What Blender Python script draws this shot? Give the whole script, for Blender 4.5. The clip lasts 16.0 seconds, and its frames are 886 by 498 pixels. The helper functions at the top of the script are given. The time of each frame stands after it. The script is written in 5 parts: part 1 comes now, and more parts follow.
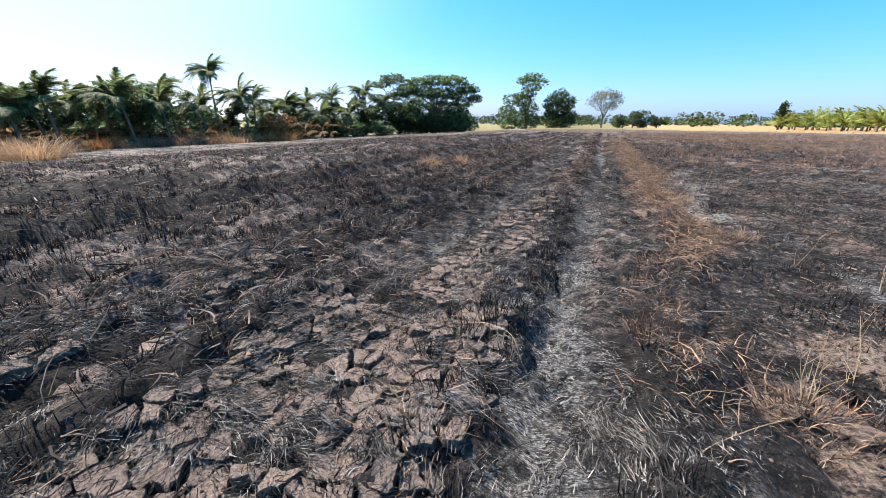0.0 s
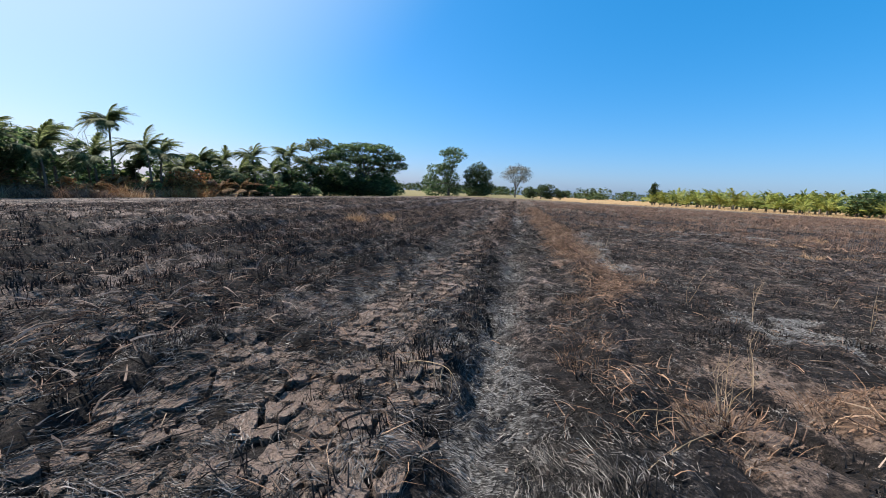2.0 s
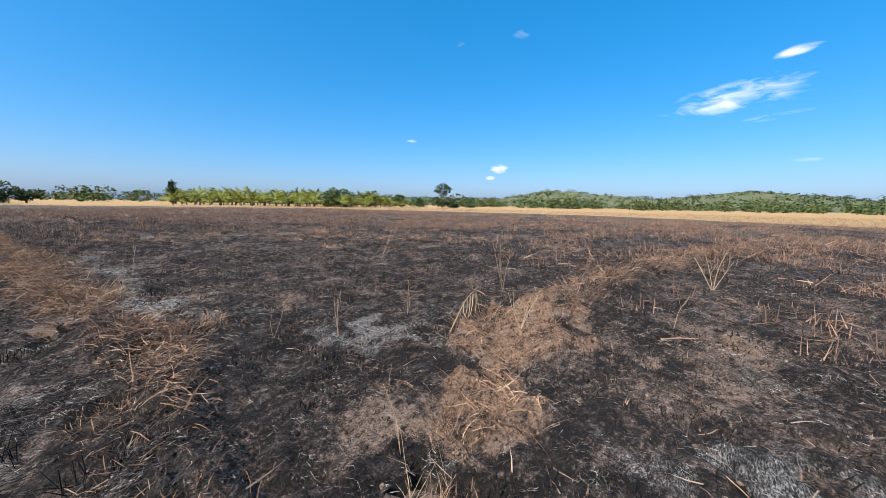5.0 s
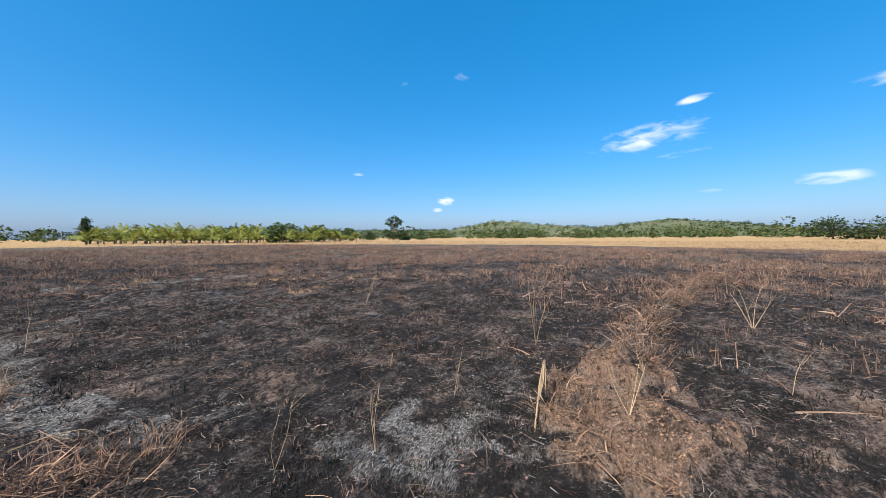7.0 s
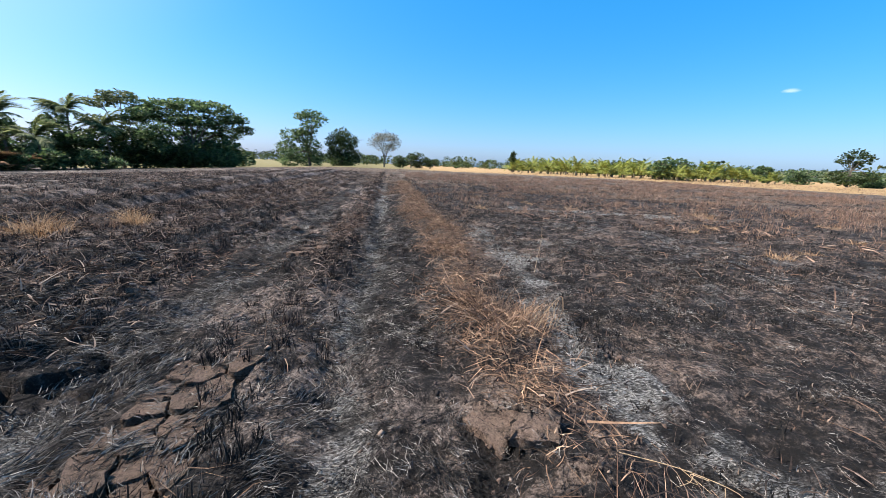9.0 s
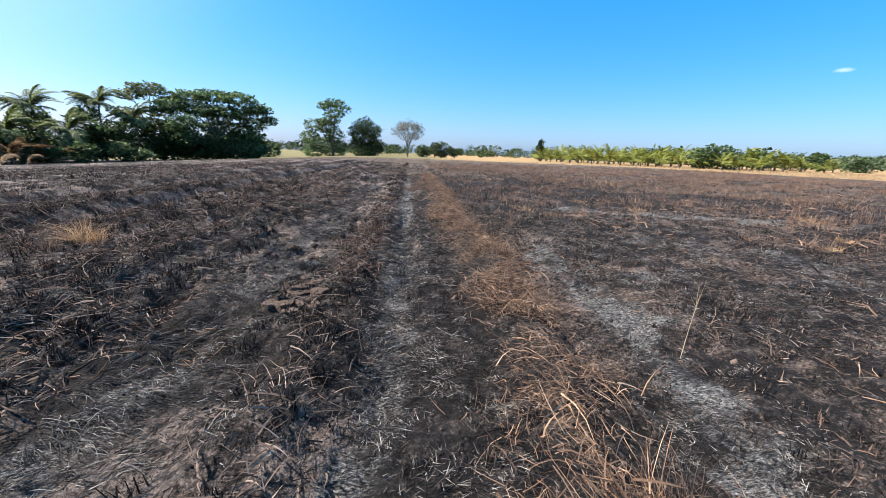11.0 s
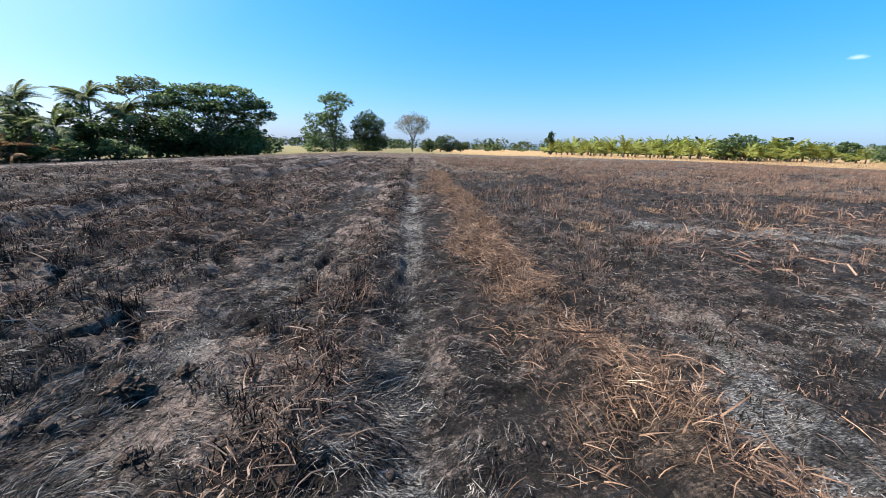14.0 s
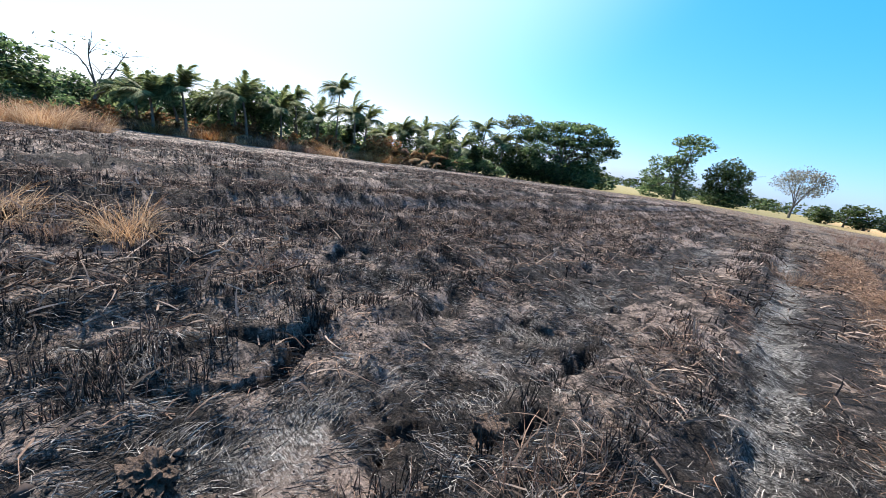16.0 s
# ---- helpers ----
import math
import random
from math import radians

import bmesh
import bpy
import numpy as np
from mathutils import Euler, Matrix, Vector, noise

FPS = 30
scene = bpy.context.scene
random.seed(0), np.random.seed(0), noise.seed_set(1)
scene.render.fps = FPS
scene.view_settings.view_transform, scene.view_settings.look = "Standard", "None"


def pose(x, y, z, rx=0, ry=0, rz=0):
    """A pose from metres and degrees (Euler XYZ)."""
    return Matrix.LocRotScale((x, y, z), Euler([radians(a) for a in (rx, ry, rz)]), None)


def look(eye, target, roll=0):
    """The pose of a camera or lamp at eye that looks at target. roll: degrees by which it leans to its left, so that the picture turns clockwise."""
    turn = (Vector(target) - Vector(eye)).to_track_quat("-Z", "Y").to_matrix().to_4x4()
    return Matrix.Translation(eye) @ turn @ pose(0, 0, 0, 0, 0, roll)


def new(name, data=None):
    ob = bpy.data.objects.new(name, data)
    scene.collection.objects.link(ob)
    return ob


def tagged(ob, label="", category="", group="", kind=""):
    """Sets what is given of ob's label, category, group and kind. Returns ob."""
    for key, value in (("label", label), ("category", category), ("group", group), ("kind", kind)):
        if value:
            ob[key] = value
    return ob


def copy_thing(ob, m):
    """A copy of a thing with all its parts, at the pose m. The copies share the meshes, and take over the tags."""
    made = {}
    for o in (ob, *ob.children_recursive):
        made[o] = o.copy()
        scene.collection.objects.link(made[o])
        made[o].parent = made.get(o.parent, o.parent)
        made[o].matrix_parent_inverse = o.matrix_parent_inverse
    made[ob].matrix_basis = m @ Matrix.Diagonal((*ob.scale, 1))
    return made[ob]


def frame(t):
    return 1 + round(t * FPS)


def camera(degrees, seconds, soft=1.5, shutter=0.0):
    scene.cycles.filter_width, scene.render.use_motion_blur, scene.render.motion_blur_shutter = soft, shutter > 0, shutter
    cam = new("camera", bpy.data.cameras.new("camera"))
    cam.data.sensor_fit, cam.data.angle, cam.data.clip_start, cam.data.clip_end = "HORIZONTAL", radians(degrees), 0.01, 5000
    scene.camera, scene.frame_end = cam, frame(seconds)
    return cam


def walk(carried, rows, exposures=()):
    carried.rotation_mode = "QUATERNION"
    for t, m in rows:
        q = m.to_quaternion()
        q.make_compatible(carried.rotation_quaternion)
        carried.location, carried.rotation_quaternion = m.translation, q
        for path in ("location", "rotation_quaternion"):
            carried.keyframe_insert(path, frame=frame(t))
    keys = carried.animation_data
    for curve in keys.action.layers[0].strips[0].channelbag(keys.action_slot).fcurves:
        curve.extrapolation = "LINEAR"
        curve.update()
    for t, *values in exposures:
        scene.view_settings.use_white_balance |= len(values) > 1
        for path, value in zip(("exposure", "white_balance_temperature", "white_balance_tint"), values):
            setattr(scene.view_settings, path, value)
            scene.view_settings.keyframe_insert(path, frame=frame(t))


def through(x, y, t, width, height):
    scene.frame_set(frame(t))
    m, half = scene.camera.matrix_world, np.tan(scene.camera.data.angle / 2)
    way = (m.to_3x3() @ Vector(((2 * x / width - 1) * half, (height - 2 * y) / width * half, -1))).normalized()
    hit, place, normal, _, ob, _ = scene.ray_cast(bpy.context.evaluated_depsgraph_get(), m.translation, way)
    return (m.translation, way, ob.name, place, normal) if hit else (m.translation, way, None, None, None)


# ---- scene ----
cam = camera(102, 16.0, 0.62)
PATH = [
    (0, (0.795, -2.313, 1.607), (0.055, -0.578, 0.941), 0.40),
    (0.5, (0.793, -2.324, 1.602), (0.355, -0.436, 1.108), 0.50),
    (1, (0.777, -2.316, 1.364), (0.364, -0.396, 0.987), 3.06),
    (1.5, (0.758, -2.300, 1.277), (0.342, -0.366, 0.979), 4.51),
    (2, (0.739, -2.290, 1.364), (0.351, -0.354, 1.045), 2.89),
    (2.5, (0.814, -2.295, 1.733), (0.510, -0.356, 1.349), 0.40),
    (3, (0.812, -2.125, 1.769), (0.685, -0.173, 1.353), -0.21),
    (3.5, (0.741, -1.805, 1.704), (0.947, 0.137, 1.271), -0.15),
    (4, (0.906, -1.392, 1.648), (1.595, 0.435, 1.216), 0.08),
    (4.5, (1.013, -1.074, 1.562), (2.241, 0.452, 1.158), 0.23),
    (4.7, (0.954, -0.969, 1.537), (2.405, 0.361, 1.180), 0.40),
    (6.8, (1.401, 0.647, 1.635), (3.268, 1.365, 1.617), 0.15),
    (7, (1.423, 0.808, 1.647), (3.208, 1.707, 1.578), -0.42),
    (7.5, (1.313, 1.512, 1.623), (2.721, 2.914, 1.386), 0.66),
    (8, (1.238, 2.200, 1.643), (2.051, 3.990, 1.275), 1.75),
    (8.5, (1.062, 2.821, 1.599), (1.495, 4.727, 1.175), 2.27),
    (9, (1.043, 3.401, 1.560), (1.343, 5.326, 1.108), 2.40),
    (9.2, (1.036, 3.604, 1.586), (1.268, 5.534, 1.116), 1.89),
    (11.3, (0.938, 6.267, 1.656), (1.115, 8.192, 1.143), 1.99),
    (11.5, (0.933, 6.546, 1.635), (1.125, 8.473, 1.135), 1.60),
    (12, (0.875, 7.248, 1.603), (1.079, 9.177, 1.114), 1.49),
    (12.5, (0.901, 7.835, 1.559), (1.121, 9.768, 1.095), 1.57),
    (13, (0.873, 8.387, 1.511), (1.107, 10.323, 1.066), 1.55),
    (13.5, (0.864, 9.140, 1.610), (1.087, 11.078, 1.168), 1.24),
    (14, (0.875, 9.806, 1.584), (1.022, 11.726, 1.042), 1.32),
    (14.5, (0.801, 10.457, 1.462), (0.744, 12.311, 0.714), 1.39),
    (15, (0.582, 11.018, 1.438), (0.177, 12.845, 0.751), 4.90),
    (15.5, (0.481, 11.471, 1.457), (-0.428, 13.150, 0.892), 8.40),
    (16, (0.464, 11.905, 1.442), (-0.839, 13.319, 0.940), 9.70),
]
walk(cam, [(t, look(eye, target, roll)) for t, eye, target, roll in PATH], [(0, 1.58), (0.5, 1.27), (1.5, 1.0), (2.5, 0.92), (3.5, 0.98), (4.7, 1.0), (7, 0.92), (9, 1.25), (12.5, 1.3), (14.5, 1.32), (15.5, 1.58), (16, 1.6)])

# ---- light ----
SUN_AZ, SUN_EL = radians(-80), radians(46)
SUN_WAY = Vector((math.sin(SUN_AZ) * math.cos(SUN_EL), math.cos(SUN_AZ) * math.cos(SUN_EL), math.sin(SUN_EL)))
sun = new("sun", bpy.data.lights.new("sun", "SUN"))
sun.data.energy, sun.data.angle, sun.data.color = 5.0, radians(0.53), (1.0, 0.915, 0.82)
sun.matrix_world = look(SUN_WAY * 50, (0, 0, 0))


def link(tree, a, b):
    tree.links.new(a, b)


def make_world():
    w = bpy.data.worlds.new("sky")
    scene.world = w
    w.use_nodes = True
    t = w.node_tree
    n = t.nodes
    n.clear()
    sky = n.new("ShaderNodeTexSky")
    sky.sky_type, sky.sun_disc = "NISHITA", False
    sky.sun_elevation, sky.sun_rotation = SUN_EL, SUN_AZ
    sky.altitude, sky.air_density, sky.dust_density, sky.ozone_density = 0, 1.0, 1.5, 1.5
    hsv = n.new("ShaderNodeHueSaturation")
    hsv.inputs["Saturation"].default_value = 1.42
    hsv.inputs["Hue"].default_value = 0.483
    tint = n.new("ShaderNodeMix")
    tint.data_type, tint.blend_type = "RGBA", "MULTIPLY"
    tint.inputs["Factor"].default_value = 1.0
    tint.inputs["B"].default_value = (0.88, 0.93, 1.26, 1)
    link(t, sky.outputs[0], tint.inputs["A"])
    even = n.new("ShaderNodeGamma")
    even.inputs["Gamma"].default_value = 0.87
    link(t, tint.outputs["Result"], even.inputs["Color"])
    link(t, even.outputs[0], hsv.inputs["Color"])
    # an even clear blue under the gradient
    clear = n.new("ShaderNodeMix")
    clear.data_type = "RGBA"
    clear.inputs["Factor"].default_value = 0.27
    link(t, hsv.outputs[0], clear.inputs["A"])
    clear.inputs["B"].default_value = (0.3, 2.05, 4.5, 1)
    # pale aureole of dust round the sun
    way = n.new("ShaderNodeTexCoord")
    near_sun = n.new("ShaderNodeVectorMath")
    near_sun.operation = "DOT_PRODUCT"
    link(t, way.outputs["Generated"], near_sun.inputs[0])
    near_sun.inputs[1].default_value = SUN_WAY
    glow = n.new("ShaderNodeMapRange")
    glow.interpolation_type = "SMOOTHSTEP"
    glow.inputs["From Min"].default_value, glow.inputs["From Max"].default_value = 0.52, 0.97
    glow.inputs["To Max"].default_value = 0.82
    link(t, near_sun.outputs["Value"], glow.inputs["Value"])
    dusty = n.new("ShaderNodeMix")
    dusty.data_type = "RGBA"
    link(t, glow.outputs[0], dusty.inputs["Factor"])
    link(t, clear.outputs["Result"], dusty.inputs["A"])
    dusty.inputs["B"].default_value = (3.3, 4.2, 4.5, 1)
    # thin fair-weather clouds low over the hills
    geo = n.new("ShaderNodeTexCoord")
    total = None
    for az, el, wide, high, tilt, amount in CLOUDS:
        a, e = radians(az), radians(el)
        c = Vector((math.sin(a) * math.cos(e), math.cos(a) * math.cos(e), math.sin(e)))
        right = Vector((math.cos(a), -math.sin(a), 0))
        up = right.cross(c)
        k = radians(tilt)
        rx, ux = right * math.cos(k) + up * math.sin(k), up * math.cos(k) - right * math.sin(k)
        parts_ = []
        for axis, size in ((rx, wide), (ux, high)):
            d = n.new("ShaderNodeVectorMath")
            d.operation = "DOT_PRODUCT"
            link(t, geo.outputs["Generated"], d.inputs[0])
            d.inputs[1].default_value = axis / math.sin(radians(size * 1.2))
            m = n.new("ShaderNodeMath")
            m.operation = "MULTIPLY"
            link(t, d.outputs["Value"], m.inputs[0])
            link(t, d.outputs["Value"], m.inputs[1])
            parts_.append(m)
        front = n.new("ShaderNodeVectorMath")
        front.operation = "DOT_PRODUCT"
        link(t, geo.outputs["Generated"], front.inputs[0])
        front.inputs[1].default_value = c
        ahead = n.new("ShaderNodeMath")
        ahead.operation = "GREATER_THAN"
        link(t, front.outputs["Value"], ahead.inputs[0])
        ahead.inputs[1].default_value = 0.5
        s = n.new("ShaderNodeMath")
        s.operation = "ADD"
        link(t, parts_[0].outputs[0], s.inputs[0])
        link(t, parts_[1].outputs[0], s.inputs[1])
        r = n.new("ShaderNodeMapRange")
        r.inputs["From Min"].default_value, r.inputs["From Max"].default_value = 1.0, 0.0
        r.inputs["To Min"].default_value, r.inputs["To Max"].default_value = 0.0, amount
        r.interpolation_type = "SMOOTHSTEP"
        link(t, s.outputs[0], r.inputs["Value"])
        g = n.new("ShaderNodeMath")
        g.operation = "MULTIPLY"
        link(t, r.outputs[0], g.inputs[0])
        link(t, ahead.outputs[0], g.inputs[1])
        if total is None:
            total = g
        else:
            add = n.new("ShaderNodeMath")
            add.operation = "MAXIMUM"
            link(t, total.outputs[0], add.inputs[0])
            link(t, g.outputs[0], add.inputs[1])
            total = add
    mp = n.new("ShaderNodeMapping")
    mp.inputs["Scale"].default_value = (8, 8, 30)
    link(t, geo.outputs["Generated"], mp.inputs[0])
    noi = n.new("ShaderNodeTexNoise")
    noi.inputs["Scale"].default_value, noi.inputs["Detail"].default_value = 2.2, 6
    noi.inputs["Distortion"].default_value = 0.6
    link(t, mp.outputs[0], noi.inputs["Vector"])
    # the noise eats into the rim of every cloud
    frayed = n.new("ShaderNodeMath")
    frayed.operation = "MULTIPLY_ADD"
    link(t, noi.outputs["Fac"], frayed.inputs[0])
    frayed.inputs[1].default_value, frayed.inputs[2].default_value = 2.8, -1.75
    body = n.new("ShaderNodeMath")
    body.operation, body.use_clamp = "ADD", True
    link(t, total.outputs[0], body.inputs[0])
    link(t, frayed.outputs[0], body.inputs[1])
    within = n.new("ShaderNodeMath")
    within.operation, within.use_clamp = "MULTIPLY", True
    link(t, total.outputs[0], within.inputs[0])
    within.inputs[1].default_value = 1.1
    mul = n.new("ShaderNodeMath")
    mul.operation = "MULTIPLY"
    link(t, body.outputs[0], mul.inputs[0])
    link(t, within.outputs[0], mul.inputs[1])
    mix = n.new("ShaderNodeMix")
    mix.data_type = "RGBA"
    link(t, mul.outputs[0], mix.inputs["Factor"])
    link(t, dusty.outputs["Result"], mix.inputs["A"])
    mix.inputs["B"].default_value = (5.6, 5.9, 6.3, 1)
    bg = n.new("ShaderNodeBackground")
    bg.inputs["Strength"].default_value = 0.105
    link(t, mix.outputs["Result"], bg.inputs["Color"])
    out = n.new("ShaderNodeOutputWorld")
    link(t, bg.outputs[0], out.inputs["Surface"])


# azimuth, elevation, half width, half height in degrees, tilt, thickness
CLOUDS = [
    (93, 13.3, 7.5, 1.9, 6, 0.75), (98, 17.0, 2.2, 0.6, 8, 0.9), (97, 10.6, 4.5, 0.5, 4, 0.5), (110.5, 6.1, 3.6, 0.9, 2, 0.85),
    (63.8, 5.6, 1.6, 0.8, 0, 0.9), (62.5, 4.2, 0.9, 0.4, 0, 1.0), (100, 5.5, 2.0, 0.4, 0, 0.5), (66.5, 23.6, 1.5, 0.7, 5, 0.25),
    (57.5, 22.6, 0.9, 0.4, 5, 0.25), (115.5, 15.5, 4.5, 0.9, 10, 0.6), (50, 9.5, 1.0, 0.35, 0, 0.5), (118, 6.5, 2.0, 0.5, 0, 0.8),
]
make_world()


# ---- materials ----
def material(name, rough=0.9):
    m = bpy.data.materials.new(name)
    m.use_nodes = True
    b = m.node_tree.nodes["Principled BSDF"]
    b.inputs["Roughness"].default_value = rough
    b.inputs["Specular IOR Level"].default_value = 0.25
    return m, m.node_tree, b


def ramp(t, fac, stops):
    r = t.nodes.new("ShaderNodeValToRGB")
    link(t, fac, r.inputs["Fac"])
    e = r.color_ramp.elements
    while len(e) < len(stops):
        e.new(0.5)
    for k, (p, c) in zip(e, stops):
        k.position, k.color = p, (*c, 1)
    return r.outputs["Color"]


def noise_tex(t, scale, detail=4, rough=0.6, vec=None, stretch=None):
    n = t.nodes.new("ShaderNodeTexNoise")
    n.inputs["Scale"].default_value, n.inputs["Detail"].default_value, n.inputs["Roughness"].default_value = scale, detail, rough
    co = vec
    if co is None:
        co = t.nodes.new("ShaderNodeTexCoord").outputs["Object"]
    if stretch:
        mp = t.nodes.new("ShaderNodeMapping")
        mp.inputs["Scale"].default_value = stretch
        link(t, co, mp.inputs[0])
        co = mp.outputs[0]
    link(t, co, n.inputs["Vector"])
    return n.outputs["Fac"]


def mixed(t, fac, a, b, mode="MIX"):
    m = t.nodes.new("ShaderNodeMix")
    m.data_type, m.blend_type = "RGBA", mode
    for key, v in (("Factor", fac), ("A", a), ("B", b)):
        if isinstance(v, (tuple, list)):
            m.inputs[key].default_value = (*v, 1)
        elif isinstance(v, (int, float)):
            m.inputs[key].default_value = v
        else:
            link(t, v, m.inputs[key])
    return m.outputs["Result"]


def calc(t, op, a, b):
    m = t.nodes.new("ShaderNodeMath")
    m.operation = op
    for k, v in enumerate((a, b)):
        if isinstance(v, (int, float)):
            m.inputs[k].default_value = v
        else:
            link(t, v, m.inputs[k])
    return m.outputs[0]


def spread(t, v, lo, hi, a=0.0, b=1.0):
    r = t.nodes.new("ShaderNodeMapRange")
    for key, x in (("From Min", lo), ("From Max", hi), ("To Min", a), ("To Max", b)):
        r.inputs[key].default_value = x
    link(t, v, r.inputs["Value"])
    return r.outputs[0]


def bumped(t, b, height, strength, distance):
    n = t.nodes.new("ShaderNodeBump")
    n.inputs["Strength"].default_value, n.inputs["Distance"].default_value = strength, distance
    link(t, height, n.inputs["Height"])
    link(t, n.outputs[0], b.inputs["Normal"])


def per_piece(name, stops, rough=0.85, grain=60, through=0.0, island=True, patch=0.0, reach=4.0):
    """Colour by the single blade or leaf, with grain over it."""
    m, t, b = material(name, rough)
    if island:
        src = t.nodes.new("ShaderNodeNewGeometry").outputs["Random Per Island"]
    else:
        src = t.nodes.new("ShaderNodeObjectInfo").outputs["Random"]
    if patch:
        # neighbours share a tone: soot and ash lie in drifts
        drift = spread(t, noise_tex(t, reach, 5, 0.65), 0.36, 0.64)
        src = calc(t, "ADD", calc(t, "MULTIPLY", src, 1 - patch), calc(t, "MULTIPLY", drift, patch))
    col = ramp(t, src, stops)
    g = noise_tex(t, grain, 3)
    col = mixed(t, spread(t, g, 0.3, 0.7, 0.0, 0.55), col, mixed(t, 1.0, col, (0.45, 0.45, 0.45), "MULTIPLY"))
    link(t, col, b.inputs["Base Color"])
    if through:
        tr = t.nodes.new("ShaderNodeBsdfTranslucent")
        link(t, col, tr.inputs["Color"])
        mx = t.nodes.new("ShaderNodeMixShader")
        mx.inputs[0].default_value = through
        link(t, b.outputs[0], mx.inputs[1])
        link(t, tr.outputs[0], mx.inputs[2])
        link(t, mx.outputs[0], t.nodes["Material Output"].inputs["Surface"])
    return m


def ground_material():
    m, t, b = material("burnt_field_soil", 0.95)
    at = t.nodes.new("ShaderNodeAttribute")
    at.attribute_name = "cover"
    sep = t.nodes.new("ShaderNodeSeparateColor")
    link(t, at.outputs["Color"], sep.inputs[0])
    ash, soil, straw, grass = sep.outputs[0], sep.outputs[1], sep.outputs[2], at.outputs["Alpha"]
    n1, n2, n3, n4 = noise_tex(t, 1.3, 9, 0.78), noise_tex(t, 9, 6, 0.7), noise_tex(t, 55, 5, 0.75), noise_tex(t, 21, 7, 0.8)
    fib = noise_tex(t, 30, 5, 0.7, stretch=(1.0, 3.5, 1))
    speck = calc(t, "ADD", calc(t, "MULTIPLY", n3, 0.45), calc(t, "ADD", calc(t, "MULTIPLY", n2, 0.2), calc(t, "MULTIPLY", n4, 0.35)))
    char = ramp(t, speck, [(0.4, (0.005, 0.004, 0.004)), (0.52, (0.02, 0.016, 0.015)), (0.6, (0.085, 0.065, 0.058)), (0.7, (0.27, 0.21, 0.18))])
    n5 = noise_tex(t, 3.4, 6, 0.7, stretch=(1.0, 1.5, 1))
    where = t.nodes.new("ShaderNodeSeparateXYZ")
    link(t, t.nodes.new("ShaderNodeTexCoord").outputs["Object"], where.inputs[0])
    spared = calc(t, "MULTIPLY", spread(t, n5, 0.5, 0.62, 0.0, 0.8), calc(t, "MAXIMUM", spread(t, where.outputs[0], -1.8, -1.2), spread(t, where.outputs[1], 3, 11, 0.35, 1.0)))
    char = mixed(t, spared, char, ramp(t, speck, [(0.42, (0.02, 0.017, 0.016)), (0.52, (0.13, 0.105, 0.095)), (0.64, (0.33, 0.275, 0.245))]))
    clay = ramp(t, speck, [(0.4, (0.05, 0.039, 0.034)), (0.5, (0.24, 0.185, 0.16)), (0.63, (0.46, 0.37, 0.32))])
    loam = ramp(t, speck, [(0.4, (0.07, 0.042, 0.03)), (0.5, (0.28, 0.18, 0.125)), (0.64, (0.47, 0.335, 0.245))])
    earth = mixed(t, calc(t, "MAXIMUM", spread(t, where.outputs[0], 1.2, 2.4, 0.0, 0.45), calc(t, "MULTIPLY", spread(t, where.outputs[0], 1.2, 2.4), spread(t, soil, 0.75, 1.0))), clay, loam)
    grey = ramp(t, fib, [(0.4, (0.02, 0.019, 0.018)), (0.5, (0.15, 0.144, 0.14)), (0.62, (0.46, 0.445, 0.43))])
    dry = ramp(t, fib, [(0.4, (0.02, 0.014, 0.011)), (0.5, (0.11, 0.08, 0.062)), (0.64, (0.34, 0.26, 0.195))])
    far_n = noise_tex(t, 0.35, 7, 0.75)
    green = mixed(t, spread(t, where.outputs[0], 4, 16), ramp(t, far_n, [(0.3, (0.12, 0.12, 0.045)), (0.55, (0.2, 0.165, 0.075)), (0.8, (0.11, 0.13, 0.042))]),
                  ramp(t, far_n, [(0.3, (0.26, 0.16, 0.075)), (0.55, (0.36, 0.24, 0.115)), (0.8, (0.32, 0.235, 0.095))]))
    col = char
    for fac, c, w in ((soil, earth, 0.5), (straw, dry, 0.5), (ash, grey, 0.5), (grass, green, 0.25)):
        # break the edge of every patch with two sizes of noise
        f = calc(t, "ADD", fac, calc(t, "MULTIPLY", calc(t, "SUBTRACT", n2, 0.5), w))
        f = calc(t, "ADD", f, calc(t, "MULTIPLY", calc(t, "SUBTRACT", n3, 0.5), w))
        f = calc(t, "ADD", f, calc(t, "MULTIPLY", calc(t, "SUBTRACT", n1, 0.5), w * 1.5))
        f = calc(t, "ADD", f, calc(t, "MULTIPLY", calc(t, "SUBTRACT", n4, 0.5), w * 2.2))
        if fac == grass:
            # soot flecks over everything that burnt
            for size, lo, hi in ((1.1, 0.52, 0.6), (6.5, 0.54, 0.61), (17, 0.56, 0.63)):
                col = mixed(t, spread(t, noise_tex(t, size, 7, 0.72, stretch=(1, 1.4, 1)), lo, hi, 0.0, 0.8), col, (0.008, 0.007, 0.007))
        col = mixed(t, spread(t, f, 0.34, 0.66), col, c)
    link(t, col, b.inputs["Base Color"])
    vor = t.nodes.new("ShaderNodeTexVoronoi")
    vor.feature = "DISTANCE_TO_EDGE"
    vor.inputs["Scale"].default_value = 4.5
    link(t, t.nodes.new("ShaderNodeTexCoord").outputs["Object"], vor.inputs["Vector"])
    crack = spread(t, vor.outputs["Distance"], 0.0, 0.06)
    h = calc(t, "ADD", calc(t, "MULTIPLY", n3, 0.45), calc(t, "ADD", calc(t, "MULTIPLY", n2, 0.8), calc(t, "MULTIPLY", n4, 0.5)))
    h = calc(t, "ADD", h, calc(t, "MULTIPLY", crack, calc(t, "MULTIPLY", soil, 0.18)))
